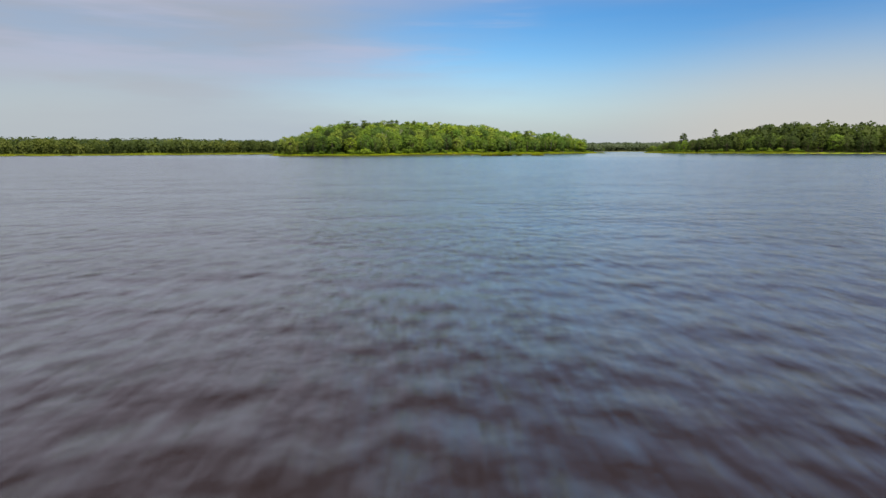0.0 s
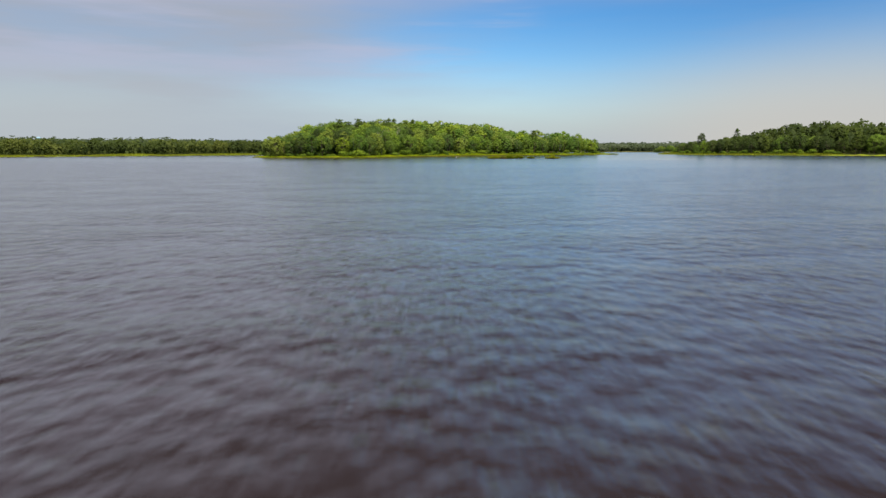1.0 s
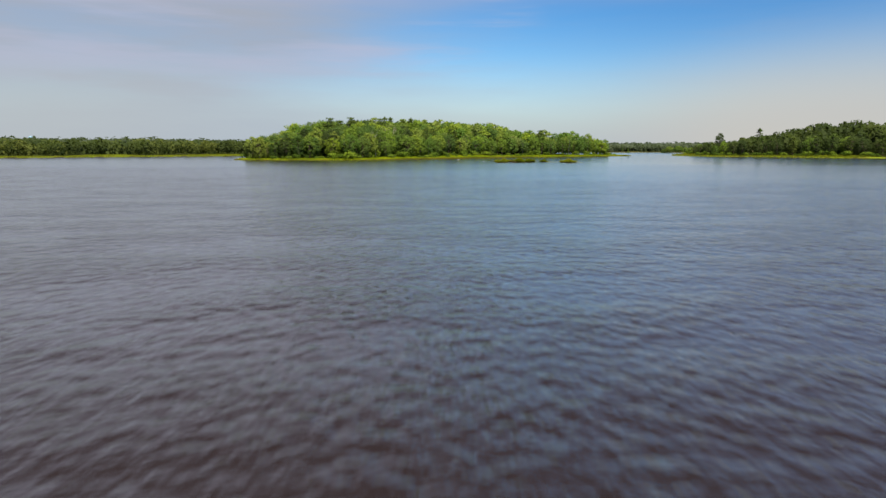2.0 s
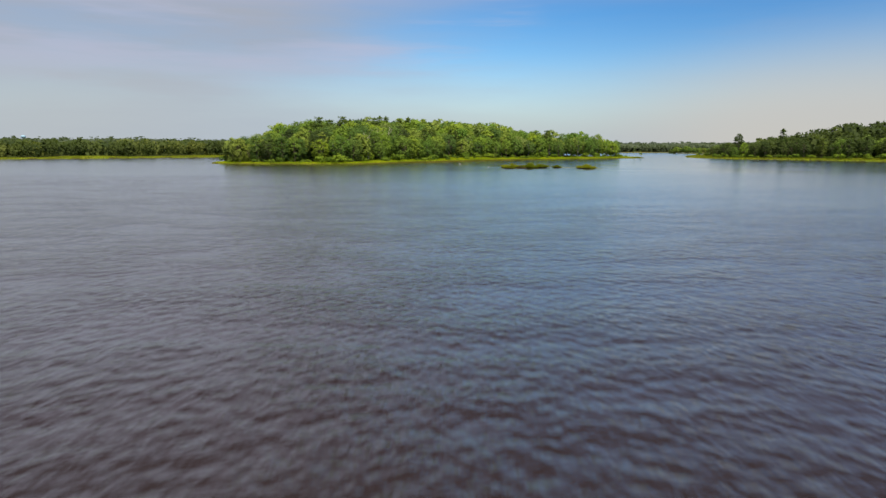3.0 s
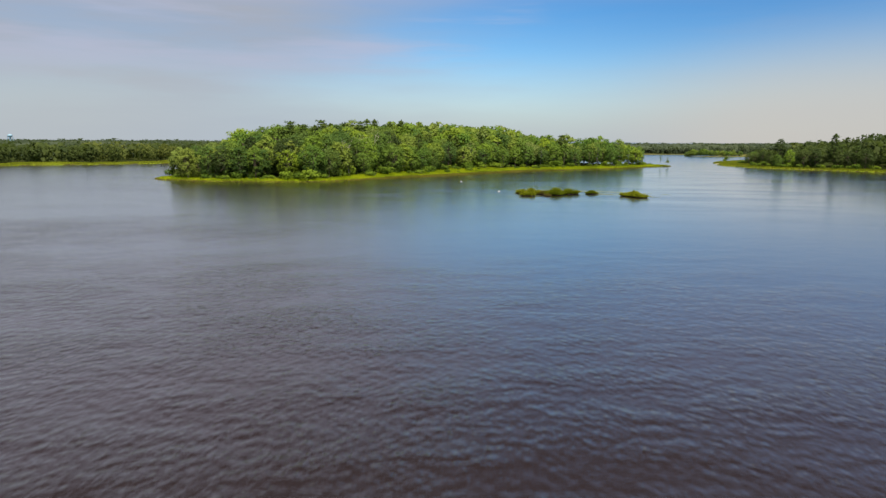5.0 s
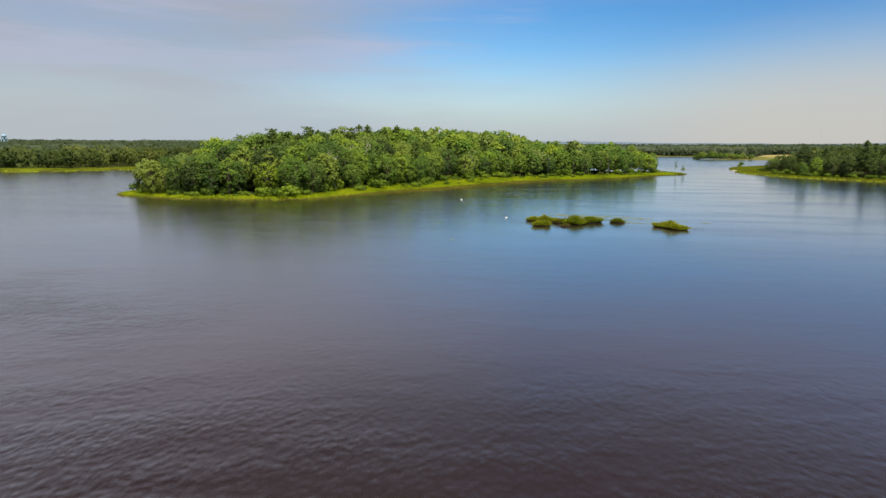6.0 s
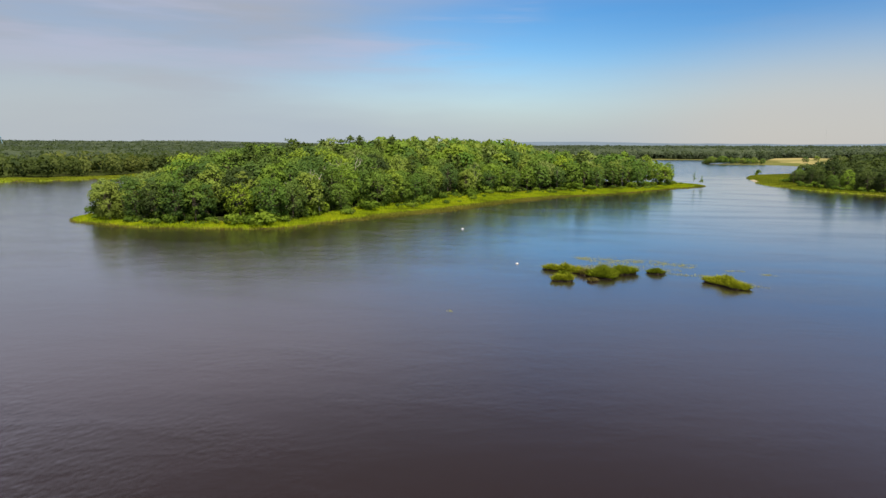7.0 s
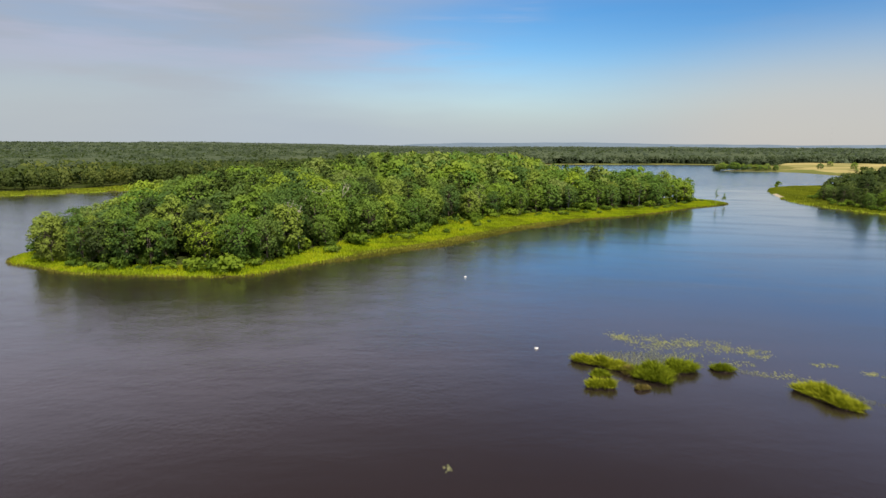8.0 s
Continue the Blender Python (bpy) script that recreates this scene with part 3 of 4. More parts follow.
BROAD = [dict(seed=11, height=13.5, radius=4.9, base=0.03, clumps=50),
         dict(seed=12, height=15.0, radius=4.4, base=0.05, clumps=52),
         dict(seed=13, height=12.0, radius=5.3, base=0.02, clumps=54),
         dict(seed=14, height=11.0, radius=4.1, base=0.02, clumps=42),
         dict(seed=15, height=14.5, radius=5.1, base=0.06, clumps=46),
         dict(seed=16, height=9.5, radius=3.9, base=0.01, clumps=38),
         dict(seed=17, height=13.0, radius=3.7, base=0.04, clumps=38)]
PINES = [dict(seed=21, height=17.5, radius=4.4, base=0.16, tiers=15, leaves=2300, size=0.42, spire=1.8),
         dict(seed=22, height=16.0, radius=3.6, base=0.12, tiers=14, leaves=2000, size=0.42, spire=3.0),
         dict(seed=23, height=18.5, radius=5.0, base=0.30, tiers=12, leaves=2000, size=0.46, spire=1.3)]
# the outer ranks carry finer leaves than those inside the wood
rear_shapes = [broadleaf(**{**k, "skirt": 0}, leaves=1150, size=0.60) for k in BROAD]
broad_shapes = [broadleaf(**k, leaves=3000, size=0.39) for k in BROAD]
pine_shapes = [pine(**k) for k in PINES]


def scattered(xlo, xhi, ylo, yhi, gap, keep, g, jig=0.34):
    """Uneven places at least about gap apart, on which keep() holds."""
    nx, ny = int((xhi - xlo) / gap) + 1, int((yhi - ylo) / gap) + 1
    gx, gy = np.meshgrid(np.arange(nx), np.arange(ny))
    px = xlo + (gx + 0.5 * (gy % 2) + g.uniform(-jig, jig, gx.shape)) * gap
    py = ylo + (gy + g.uniform(-jig, jig, gx.shape)) * gap
    px, py = px.ravel(), py.ravel()
    ok = keep(px, py)
    return px[ok], py[ok]


def is_wood(px, py):
    land, isl = shore(px, py)
    return land > marsh_width(px, py) + 2.0


# island trees
gi = np.random.default_rng(31)
tx, ty = scattered(-140, 100, 335, 625, 5.9, lambda a, b: is_wood(a, b) & (inside_by(a, b, ISLAND_RING) > 0), gi)
tz, tl, ti = ground_height(tx, ty)
edge = ti - marsh_width(tx, ty)
front_rank = (ty - 0.62 * tx) + gi.uniform(-8, 8, len(tx))
order = np.argsort(front_rank)

tree_protos = []
for k, shape in zip(BROAD, broad_shapes):
    tree_protos.append((thing("broadleaf_tree", "leafy green broad-leaved tree on the wooded shore", "tree", "trees round the pond", *shape, BARK, LEAF), k["height"]))
dark_protos = [(thing("oak_tree", "dark green broad-crowned oak on the wooded shore", "tree", "trees round the pond", *broad_shapes[k], BARK, DARK_LEAF), BROAD[k]["height"])
               for k in (0, 2, 4, 6)]
rear_protos = [(thing("broadleaf_tree", "leafy green broad-leaved tree inside the wood", "tree", "trees round the pond", *shape, BARK, LEAF), k["height"])
               for k, shape in zip(BROAD, rear_shapes)]
birch_proto = (thing("birch_tree", "light green birch with a pale slender trunk", "tree", "trees round the pond",
                     *broadleaf(seed=41, height=12.5, radius=2.7, base=0.20, clumps=22, leaves=1500, size=0.36, stout=0.009, skirt=0), PALE_BARK, LEAF), 12.5)
pine_protos = [(thing("pine_tree", "dark green white pine with level tiers of boughs", "tree", "trees round the pond", *shape, BARK, NEEDLE), k["height"])
               for k, shape in zip(PINES, pine_shapes)]
dead_protos = [(thing("dead_tree", "bare grey dead tree with forked branches", "tree", "dead trees", dead_tree(s, h, 0.5), None, DEAD_WOOD, None), h)
               for s, h in ((51, 10.0), (52, 8.5))]
placed = []


def plant(proto, x, y, z, height, turn, wide=1.0):
    root, own = proto
    s = height / own
    m = pose(x, y, z, 0, 0, turn) @ Matrix.Diagonal((s * wide, s * wide, s, 1))
    if root.name not in placed:
        placed.append(root.name)
        root.matrix_basis = m
        return root
    ob = copy_thing(root, Matrix())
    ob.matrix_basis = m
    return ob


def wood_mass(name, label, px, py, pz, heights, shapes, g, thin=1, grow=1.0, mat_=None, wide=1.0):
    """Woods too thick to count: the leaves of many trees in one mesh."""
    vs, ts, ns = [], [], []
    for x, y, z, h in zip(px, py, pz, heights):
        (lv, lf, _, ln), own = shapes[int(g.integers(len(shapes)))]
        q = lv.reshape(-1, 4, 3)
        if thin > 1:
            first = int(g.integers(thin))
            q, ln = q[first::thin], ln[first::thin]
        s, a = h / own, g.uniform(0, 6.3)
        c, n = math.cos(a), math.sin(a)
        k = wide * g.uniform(0.9, 1.2)
        mid = q.mean(1, keepdims=True)
        q = mid * (k, k, 1) + (q - mid) * grow
        vs.append(np.stack([(q[..., 0] * c - q[..., 1] * n) * s + x, (q[..., 0] * n + q[..., 1] * c) * s + y, q[..., 2] * s + z], -1).reshape(-1, 3))
        ns.append(np.stack([ln[:, 0] * c - ln[:, 1] * n, ln[:, 0] * n + ln[:, 1] * c, ln[:, 2]], -1))
        ts.append(np.full(len(q) * 4, np.clip(g.beta(1.6, 2.0) + 0.28 * waves2(x, y, 70.0, 4.0), 0, 1)))
    v = np.concatenate(vs)
    ob = new(name, mesh_of(name, v, np.arange(len(v)).reshape(-1, 4), np.concatenate(ts), np.concatenate(ns)))
    ob.data.materials.append(mat_ or LEAF_MASS)
    return tagged(ob, label, "woods", kind="stuff")


NEAR_TREES, FINE_TREES = 285, 140
for n, i in enumerate(order[:NEAR_TREES]):
    x, y, z = tx[i], ty[i], tz[i] - 0.1
    shore_side = step(edge[i], 0, 22)
    u = gi.random()
    if u < 0.06 + 0.22 * shore_side and -92 < tx[i] < 30:
        plant(pine_protos[int(gi.integers(3))], x, y, z, gi.uniform(13.2, 17.2), gi.uniform(0, 360), 0.9)
    elif u > 0.93 - 0.18 * step(tx[i], 40, 60):
        plant(birch_proto, x, y, z, gi.uniform(10, 13), gi.uniform(0, 360))
    elif u < 0.14 and tx[i] > 40:
        plant(pine_protos[int(gi.integers(3))], x, y, z, gi.uniform(10.0, 13.0), gi.uniform(0, 360))
    else:
        h = (9.6 + 4.6 * shore_side - 0.8 * step(-tx[i], 95, 125) + 0.6 * step(tx[i], 20, 60)) * gi.uniform(0.80, 1.18)
        kinds = dark_protos if gi.random() < 0.07 and n < FINE_TREES else tree_protos if n < FINE_TREES else rear_protos
        plant(kinds[int(gi.integers(len(kinds)))], x, y, z, h, gi.uniform(0, 360), gi.uniform(0.95, 1.22) - 0.16 * step(tx[i], 35, 60))

# tall trees that stand close to the water at the island's western end
for x, y, h, k in ((-117.0, 350.5, 10.2, 3), (-109.0, 349.5, 11.6, 1), (-100.5, 349.5, 12.6, 0), (-123.5, 358.5, 10.4, 5), (-92.0, 348.5, 11.0, 6)):
    plant(tree_protos[k], x, y, 0.4, h, 77 * k, 0.95)

# bleached snags that stand among the crowns
for n, (x, y, top_) in enumerate(((-72.5, 362.5, 16.6), (-64.0, 366.0, 17.2), (-69.0, 376.0, 18.2), (-62.0, 389.0, 20.6), (-105.9, 409.9, 17.6), (-79.9, 439.9, 21.2), (-57.0, 402.0, 21.0))):
    z = ground_height(np.array([x]), np.array([y]))[0][0]
    plant(dead_protos[n % 2], x, y, z - 0.1, top_ - z, 61 * n, 1.4)

rest = order[NEAR_TREES:]
crowns = [(s[1], k["height"]) for s, k in zip(rear_shapes, BROAD)]
pine_crowns = [(s[1], k["height"]) for s, k in zip(pine_shapes, PINES)]
wood_mass("island_woods", "thick mixed woods on the far side of the island", tx[rest], ty[rest], tz[rest], (13.5 - 3.0 * step(tx[rest], -10, 45)) * gi.uniform(0.85, 1.2, len(rest)),
          crowns + pine_crowns[:1], gi, thin=5, grow=2.05, wide=1.15)

# trees of the eastern point
ge = np.random.default_rng(33)
ex, ey = scattered(120, 330, 330, 690, 7.6, is_wood, ge)
clearing = (np.hypot(ex - 167.5, ey - 489.0) < 7.5) | (np.hypot(ex - 154.5, ey - 522.0) < 6.5)
keep_e = (inside_by(ex, ey, LAKE_RING) < 0) & (inside_by(ex, ey, LAKE_RING) > -75) & ~clearing
ex, ey = ex[keep_e], ey[keep_e]
ez, el, _ = ground_height(ex, ey)
near_e = np.argsort(el)
for n, i in enumerate(near_e[:60]):
    u = ge.random()
    proto = pine_protos[int(ge.integers(3))] if u < 0.30 else dark_protos[int(ge.integers(4))] if u < 0.86 else tree_protos[int(ge.integers(7))]
    plant(proto, ex[i], ey[i], ez[i] - 0.1, (ge.uniform(10, 12.5) if u < 0.30 else ge.uniform(8.0, 11.0)) * (1 - 0.22 * step(ey[i], 480, 520) * step(-ex[i], -215, -180)), ge.uniform(0, 360), 1.1)
plant(pine_protos[0], 171.3, 494.7, 0.8, 17.6, 40, 0.95)
plant(dark_protos[3], 157.3, 527.6, 0.6, 15.3, 130, 0.95)
plant(dark_protos[0], 163.0, 512.0, 0.6, 9.5, 10, 1.1)
for x, y, h, k in ((186.0, 456.0, 11.5, 5), (195.0, 449.0, 12.5, 2), (191.0, 464.0, 12.0, 0)):
    plant(tree_protos[k], x, y, 0.8, h, 50 * k, 1.15)
back_e = near_e[60:]
wood_mass("east_woods", "thick mixed woods behind the eastern shore", ex[back_e], ey[back_e], ez[back_e],
          (12.5 - 4.5 * step(ey[back_e], 480, 520) * step(-ex[back_e], -225, -185)) * ge.uniform(0.85, 1.2, len(back_e)), crowns + pine_crowns[:1], ge, thin=8, grow=2.5, wide=1.2, mat_=DARK_LEAF_MASS)

# woods of the western shore, and far woods
def dome_crown(seed, quads, size, lobes=5):
    """A rounded crown of a few lobes, for trees that stand in a closed wood."""
    g = np.random.default_rng(seed)
    cs, ns = [], []
    for k in range(lobes):
        a = 2 * np.pi * k / lobes + g.normal(0, 0.3)
        r = g.uniform(1.6, 2.4) * (k > 0)
        p = np.array([math.cos(a) * r, math.sin(a) * r, 8.6 - 0.9 * r + g.uniform(-0.6, 0.6)])
        d = g.normal(size=(quads // lobes, 3))
        d /= np.linalg.norm(d, axis=1, keepdims=True)
        low_ = d[:, 2] < -0.2
        q = p + d * (2.5, 2.5, 3.3) * g.uniform(0.85, 1.04, len(d))[:, None]
        q[:, 2] = np.where(low_, q[:, 2] * g.uniform(0.25, 1.0, len(d)), q[:, 2])
        cs.append(q)
        ns.append(np.stack([d[:, 0], d[:, 1], np.maximum(d[:, 2], 0.12)], -1) + (q - (0, 0, 6.5)) * (0.12, 0.12, 0.04))
    c, n_ = np.concatenate(cs), np.concatenate(ns)
    return (*leaf_quads(c, n_ + g.normal(0, 0.3, c.shape), size, g, 1.15), None, n_ + (0, 0, 0.7) + g.normal(0, 0.15, c.shape)), 12.0


inner_domes = [dome_crown(s, 60, 2.1, 4) for s in range(116, 120)]
rim_domes = [dome_crown(s, 64, 1.9, 4) for s in range(120, 125)]
gw = np.random.default_rng(35)
fx, fy = scattered(-900, -150, 330, 885, 10.2, lambda a, b: is_wood(a, b) & (inside_by(a, b, ISLAND_RING) < -30), gw, 0.5)
fz, fl, _ = ground_height(fx, fy)
ok = fl < 122
fx, fy, fz = fx[ok], fy[ok], fz[ok]
fl = fl[ok]
for lo, hi, shapes, thin, grow, wide in ((-9, 40, crowns, 4, 1.85, 1.2), (40, 999, inner_domes, 1, 1.0, 1.55)):
    k = (fl >= lo) & (fl < hi) & (fx > -560)
    wood_mass("west_woods", "thick green woods along the western shore", fx[k], fy[k], fz[k], 11.4 * gw.uniform(0.78, 1.2, k.sum()), shapes, gw, thin=thin, grow=grow, wide=wide, mat_=WEST_LEAF)


far_crowns = [dome_crown(s, 40, 2.5, 3) for s in range(60, 66)]
farther_crowns = [dome_crown(s, 20, 3.6, 2) for s in range(66, 72)]


def rim_of(a, b):
    """Metres inside the far woods, from their edge on marsh or meadow."""
    land, isl = shore(a, b)
    v = np.minimum(land - marsh_width(a, b), -inside_by(a, b, MEADOW_RING))
    v = np.where((a < -150) & (a > -560) & (b < 860), np.minimum(v, land - 93), v)
    return np.where((isl > -40) | ((a > 100) & (a < 330) & (b < 700)), -9, v)


def far_ring(lo, hi, gap, g, leaf, shapes, spread, rim_lo, rim_hi, thin=1, grow=1.0, tall=13.4):
    def keep(a, b):
        r = np.hypot(a, b - 250)
        bearing = np.abs(np.arctan2(a, b - 100) + 0.08)
        ok = (r > lo) & (r <= hi) & (bearing < 0.74)
        ok[ok] = (lambda v: (v > rim_lo) & (v <= rim_hi))(rim_of(a[ok], b[ok]))
        return ok
    px, py = scattered(-hi, hi, 250, 250 + hi, gap, keep, g, 0.55)
    pz = ground_height(px, py)[0]
    wood_mass("distant_woods", "distant mixed woods reaching to the horizon", px, py, pz, tall * g.uniform(0.86, 1.14, len(px)) + 1.5 * waves2(px, py, 90.0), shapes, g,
              thin=thin, grow=grow, wide=spread, mat_=leaf)


# ring by ring outwards, the leaf colour holds more haze
far_ring(250, 1420, 9.5, np.random.default_rng(35), HAZED_FAR_LEAF, rim_domes, 1.35, 1.0, 34.0, tall=12.0)
far_ring(250, 1000, 17.0, np.random.default_rng(36), HAZED_FAR_LEAF, far_crowns, 1.95, 34.0, 1e9)
far_ring(1000, 2300, 27.0, np.random.default_rng(37), HAZED_MIDDLE_LEAF, farther_crowns, 2.3, 30.0, 1e9)
far_ring(2300, 4600, 60.0, np.random.default_rng(38), HAZED_FARTHEST_LEAF, farther_crowns, 4.2, 30.0, 1e9)


def canopy_sheet():
    """The closed roof of the far woods: a lumpy sheet of leaves at the height of the crowns, down to the ground at its rim."""
    g = np.random.default_rng(39)
    cx, cy = lines(-4600, 4600, -700, 900, 9.0, 1.045), lines(560, 4700, 640, 1500, 9.0, 1.03)
    gx, gy = np.meshgrid(cx, cy)
    gx = gx + g.uniform(-2.5, 2.5, gx.shape)
    gy = gy + g.uniform(-2.5, 2.5, gy.shape)
    z, land, isl = ground_height(gx, gy)
    rim = rim_of(gx, gy) - 8
    tall = step(rim, 0, 12) * (10.6 + g.uniform(-1.6, 1.6, gx.shape) + 1.8 * waves2(gx, gy, 90.0))
    keep = (np.minimum.reduce([rim[:-1, :-1], rim[1:, :-1], rim[:-1, 1:], rim[1:, 1:]]) > 0).ravel()
    bearing = (np.abs(np.arctan2(gx, gy - 100) + 0.08) < 0.78)[:-1, :-1].ravel()
    nx = len(cx)
    idx = np.arange(gx.size).reshape(gx.shape)
    quads = np.stack([idx[:-1, :-1], idx[:-1, 1:], idx[1:, 1:], idx[1:, :-1]], -1).reshape(-1, 4)[keep & bearing]
    used, flat_ = np.unique(quads, return_inverse=True)
    v = np.stack([gx, gy, z + tall], -1).reshape(-1, 3)[used]
    tint = np.clip(0.4 + 0.3 * waves2(gx, gy, 60.0, 4.0) + g.uniform(-0.25, 0.25, gx.shape), 0, 1).ravel()[used]
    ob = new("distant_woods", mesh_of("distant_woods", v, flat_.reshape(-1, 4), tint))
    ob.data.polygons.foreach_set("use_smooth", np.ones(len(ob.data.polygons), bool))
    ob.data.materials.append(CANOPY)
    return tagged(ob, "closed canopy of distant mixed woods", "woods", kind="stuff")


canopy_sheet()

# ---------------------------------------------------------------- the shore's low growth
gs = np.random.default_rng(71)
bush_protos = [(thing("shrub", "bright green leafy shrub at the wood's edge", "shrub", "shrubs along the shore",
                      *bush(sd, h, r, 300, 0.33), BARK, SHRUB, "stems", "leaves"), h) for sd, h, r in ((81, 2.2, 1.5), (82, 1.7, 1.4), (83, 2.8, 1.7))]
bx, by = scattered(-135, 100, 335, 560, 3.4, lambda a, b: inside_by(a, b, ISLAND_RING) > 1.5, gs)
bz, bl, bi = ground_height(bx, by)
band = bl - marsh_width(bx, by)
wet = gs.random(len(bx))
front = by - 0.62 * bx < 500
sel = front & (band < 6.5) & (gs.random(len(bx)) < 0.72) & ((band > -1.5 + 2.5 * waves2(bx, by, 6.0)) | ((band > -9) & (wet < 0.22) & (bx > -80) & (bx < 30) & (bl > 5)))
for x, y, z in zip(bx[sel], by[sel], bz[sel]):
    plant(bush_protos[int(gs.integers(3))], x, y, z - 0.05, gs.uniform(0.8, 2.0) + 2.2 * gs.random() * (gs.random() < 0.3), gs.uniform(0, 360), gs.uniform(1.0, 1.4))
ux, uy = scattered(125, 240, 400, 690, 4.5, lambda a, b: inside_by(a, b, LAKE_RING) < -2, gs)
uz, ul, _ = ground_height(ux, uy)
band = ul - marsh_width(ux, uy)
sel = (band > -2.0) & (band < 3.5) & (ul < 40)
for x, y, z in zip(ux[sel][:90], uy[sel][:90], uz[sel][:90]):
    plant(bush_protos[int(gs.integers(3))], x, y, z - 0.05, gs.uniform(1.4, 3.2), gs.uniform(0, 360), 1.2)
plant(bush_protos[2], 175.5, 662.0, 0.2, 4.2, 30, 0.9)
plant(bush_protos[0], 172.0, 656.0, 0.2, 2.2, 80, 1.0)


def blades(px, py, pz, g, per, tall, wide, splay, arch=0.0):
    """Upright kite-shaped blades, several at each place; one tint for each place."""
    n = len(px)
    k = np.repeat(np.arange(n), per)
    a = g.uniform(0, 2 * np.pi, n * per)
    h = tall * g.uniform(0.6, 1.25, n * per)
    ww = wide * g.uniform(0.6, 1.3, n * per)
    lean_a = g.uniform(0, 2 * np.pi, n * per)
    lean = splay * g.uniform(0.1, 1.0, n * per) * h
    root = np.stack([px[k] + g.normal(0, 0.5 * wide, n * per), py[k] + g.normal(0, 0.5 * wide, n * per), pz[k] - 0.06], -1)
    acr = np.stack([np.cos(a), np.sin(a), 0 * a], -1) * ww[:, None] * 0.5
    tip = root + np.stack([np.cos(lean_a) * lean, np.sin(lean_a) * lean, h], -1)
    mid = root * 0.5 + tip * 0.5 + (0, 0, 0.05) + np.stack([0 * h, 0 * h, arch * h], -1)
    v = np.stack([root, mid - acr, tip, mid + acr], 1).reshape(-1, 3)
    tint = np.repeat(np.clip(0.5 + 0.45 * waves2(px, py, 8.0, 3.0) + 0.28 * waves2(px, py, 2.2, 5.0), 0, 1)[k], 4)
    return v, np.arange(4 * n * per).reshape(-1, 4), tint


def sward(name, label, xlo, xhi, ylo, yhi, gap, keep, per, tall, wide, mat_, g, splay=0.35):
    px, py = scattered(xlo, xhi, ylo, yhi, gap, keep, g)
    pz = np.maximum(ground_height(px, py)[0], -0.10)
    ob = new(name, mesh_of(name, *blades(px, py, pz, g, per, tall, wide, splay)))
    ob.data.materials.append(mat_)
    return tagged(ob, label, "grass", kind="stuff")


def on_island_marsh(a, b):
    land, isl = shore(a, b)
    return (isl > -2) & (land > 0.1 + 2.0 * mid_shore(a)) & (land < marsh_width(a, b) + 3.5) & (b - 0.62 * a < 505)


def mid_shore(a):
    return step(a, -62, -42) * (1 - step(a, 5, 30))


def on_island_rim(a, b):
    land, isl = shore(a, b)
    return (isl > -6) & (land < 0.4 + 2.2 * mid_shore(a)) & (land > -0.7 - 3.0 * mid_shore(a)) & (b - 0.62 * a < 505)


def on_east_marsh(a, b):
    land, isl = shore(a, b)
    return (isl < -10) & (land > 0.0) & (land < marsh_width(a, b) + 3) & ~(sandy(a, b) & (land < 2.2))


sward("marsh_grass", "bright yellow-green marsh grass along the island's shore", -138, 99, 336, 560, 0.54, on_island_marsh, 4, 0.62, 0.22, GRASS, gs)
sward("sedge", "olive sedge standing in shallow water", -138, 99, 333, 560, 0.50, on_island_rim, 4, 0.50, 0.20, SEDGE, gs)
sward("marsh_grass", "yellow-green marsh grass on the eastern point", 122, 235, 400, 690, 0.9, on_east_marsh, 4, 0.70, 0.42, OLIVE_GRASS, gs)
sward("marsh_grass", "yellow-green marsh grass along the western shore", -420, -195, 380, 700, 1.35, on_east_marsh, 4, 0.6, 0.6, OLIVE_GRASS, gs)



def by_tussocks(a, b):
    """The shallows behind the tussocks, thinning out towards their edge."""
    near = ((a - 2.0) / 8.0) ** 2 + ((b - 299.2) / 3.4) ** 2
    mid = ((a - 16.0) / 5.0) ** 2 + ((b - 295.0 + 0.45 * (a - 16.0)) / 1.2) ** 2
    far_ = ((a - 22.6) / 3.4) ** 2 + ((b - 290.8 + 1.3 * (a - 22.6)) / 1.9) ** 2
    return np.minimum(np.minimum(near, mid + 0.35), far_) < 0.25 + gs.random(np.shape(a)) * 0.75 + 0.35 * waves2(a, b, 2.5, 2.0)


sward("sedge", "thin sparse pale sedge stems standing in the pond by the tussocks", -8, 30, 282, 306, 0.24, by_tussocks, 3, 0.30, 0.05, PALE_SEDGE, gs, 0.5)

# tussocks that stand in the water
TUSSOCKS = [(-2.1, 296.2, 3.9, 1.0, -26, 1.3), (0.9, 293.8, 1.1, 0.9, 0, 0.9), (3.4, 293.2, 2.3, 2.5, -35, 1.6), (7.4, 295.6, 1.7, 1.4, 10, 1.65),
            (-2.9, 292.6, 1.1, 0.7, 0, 0.85), (-3.4, 289.2, 1.7, 0.9, 0, 1.1), (1.2, 288.9, 0.9, 0.45, 10, 0.5), (12.3, 295.9, 1.4, 0.7, -10, 0.95),
            (20.7, 288.4, 3.75, 1.7, -65, 1.3)]


def blunt(v):
    return np.sign(v) * np.abs(v) ** 0.78


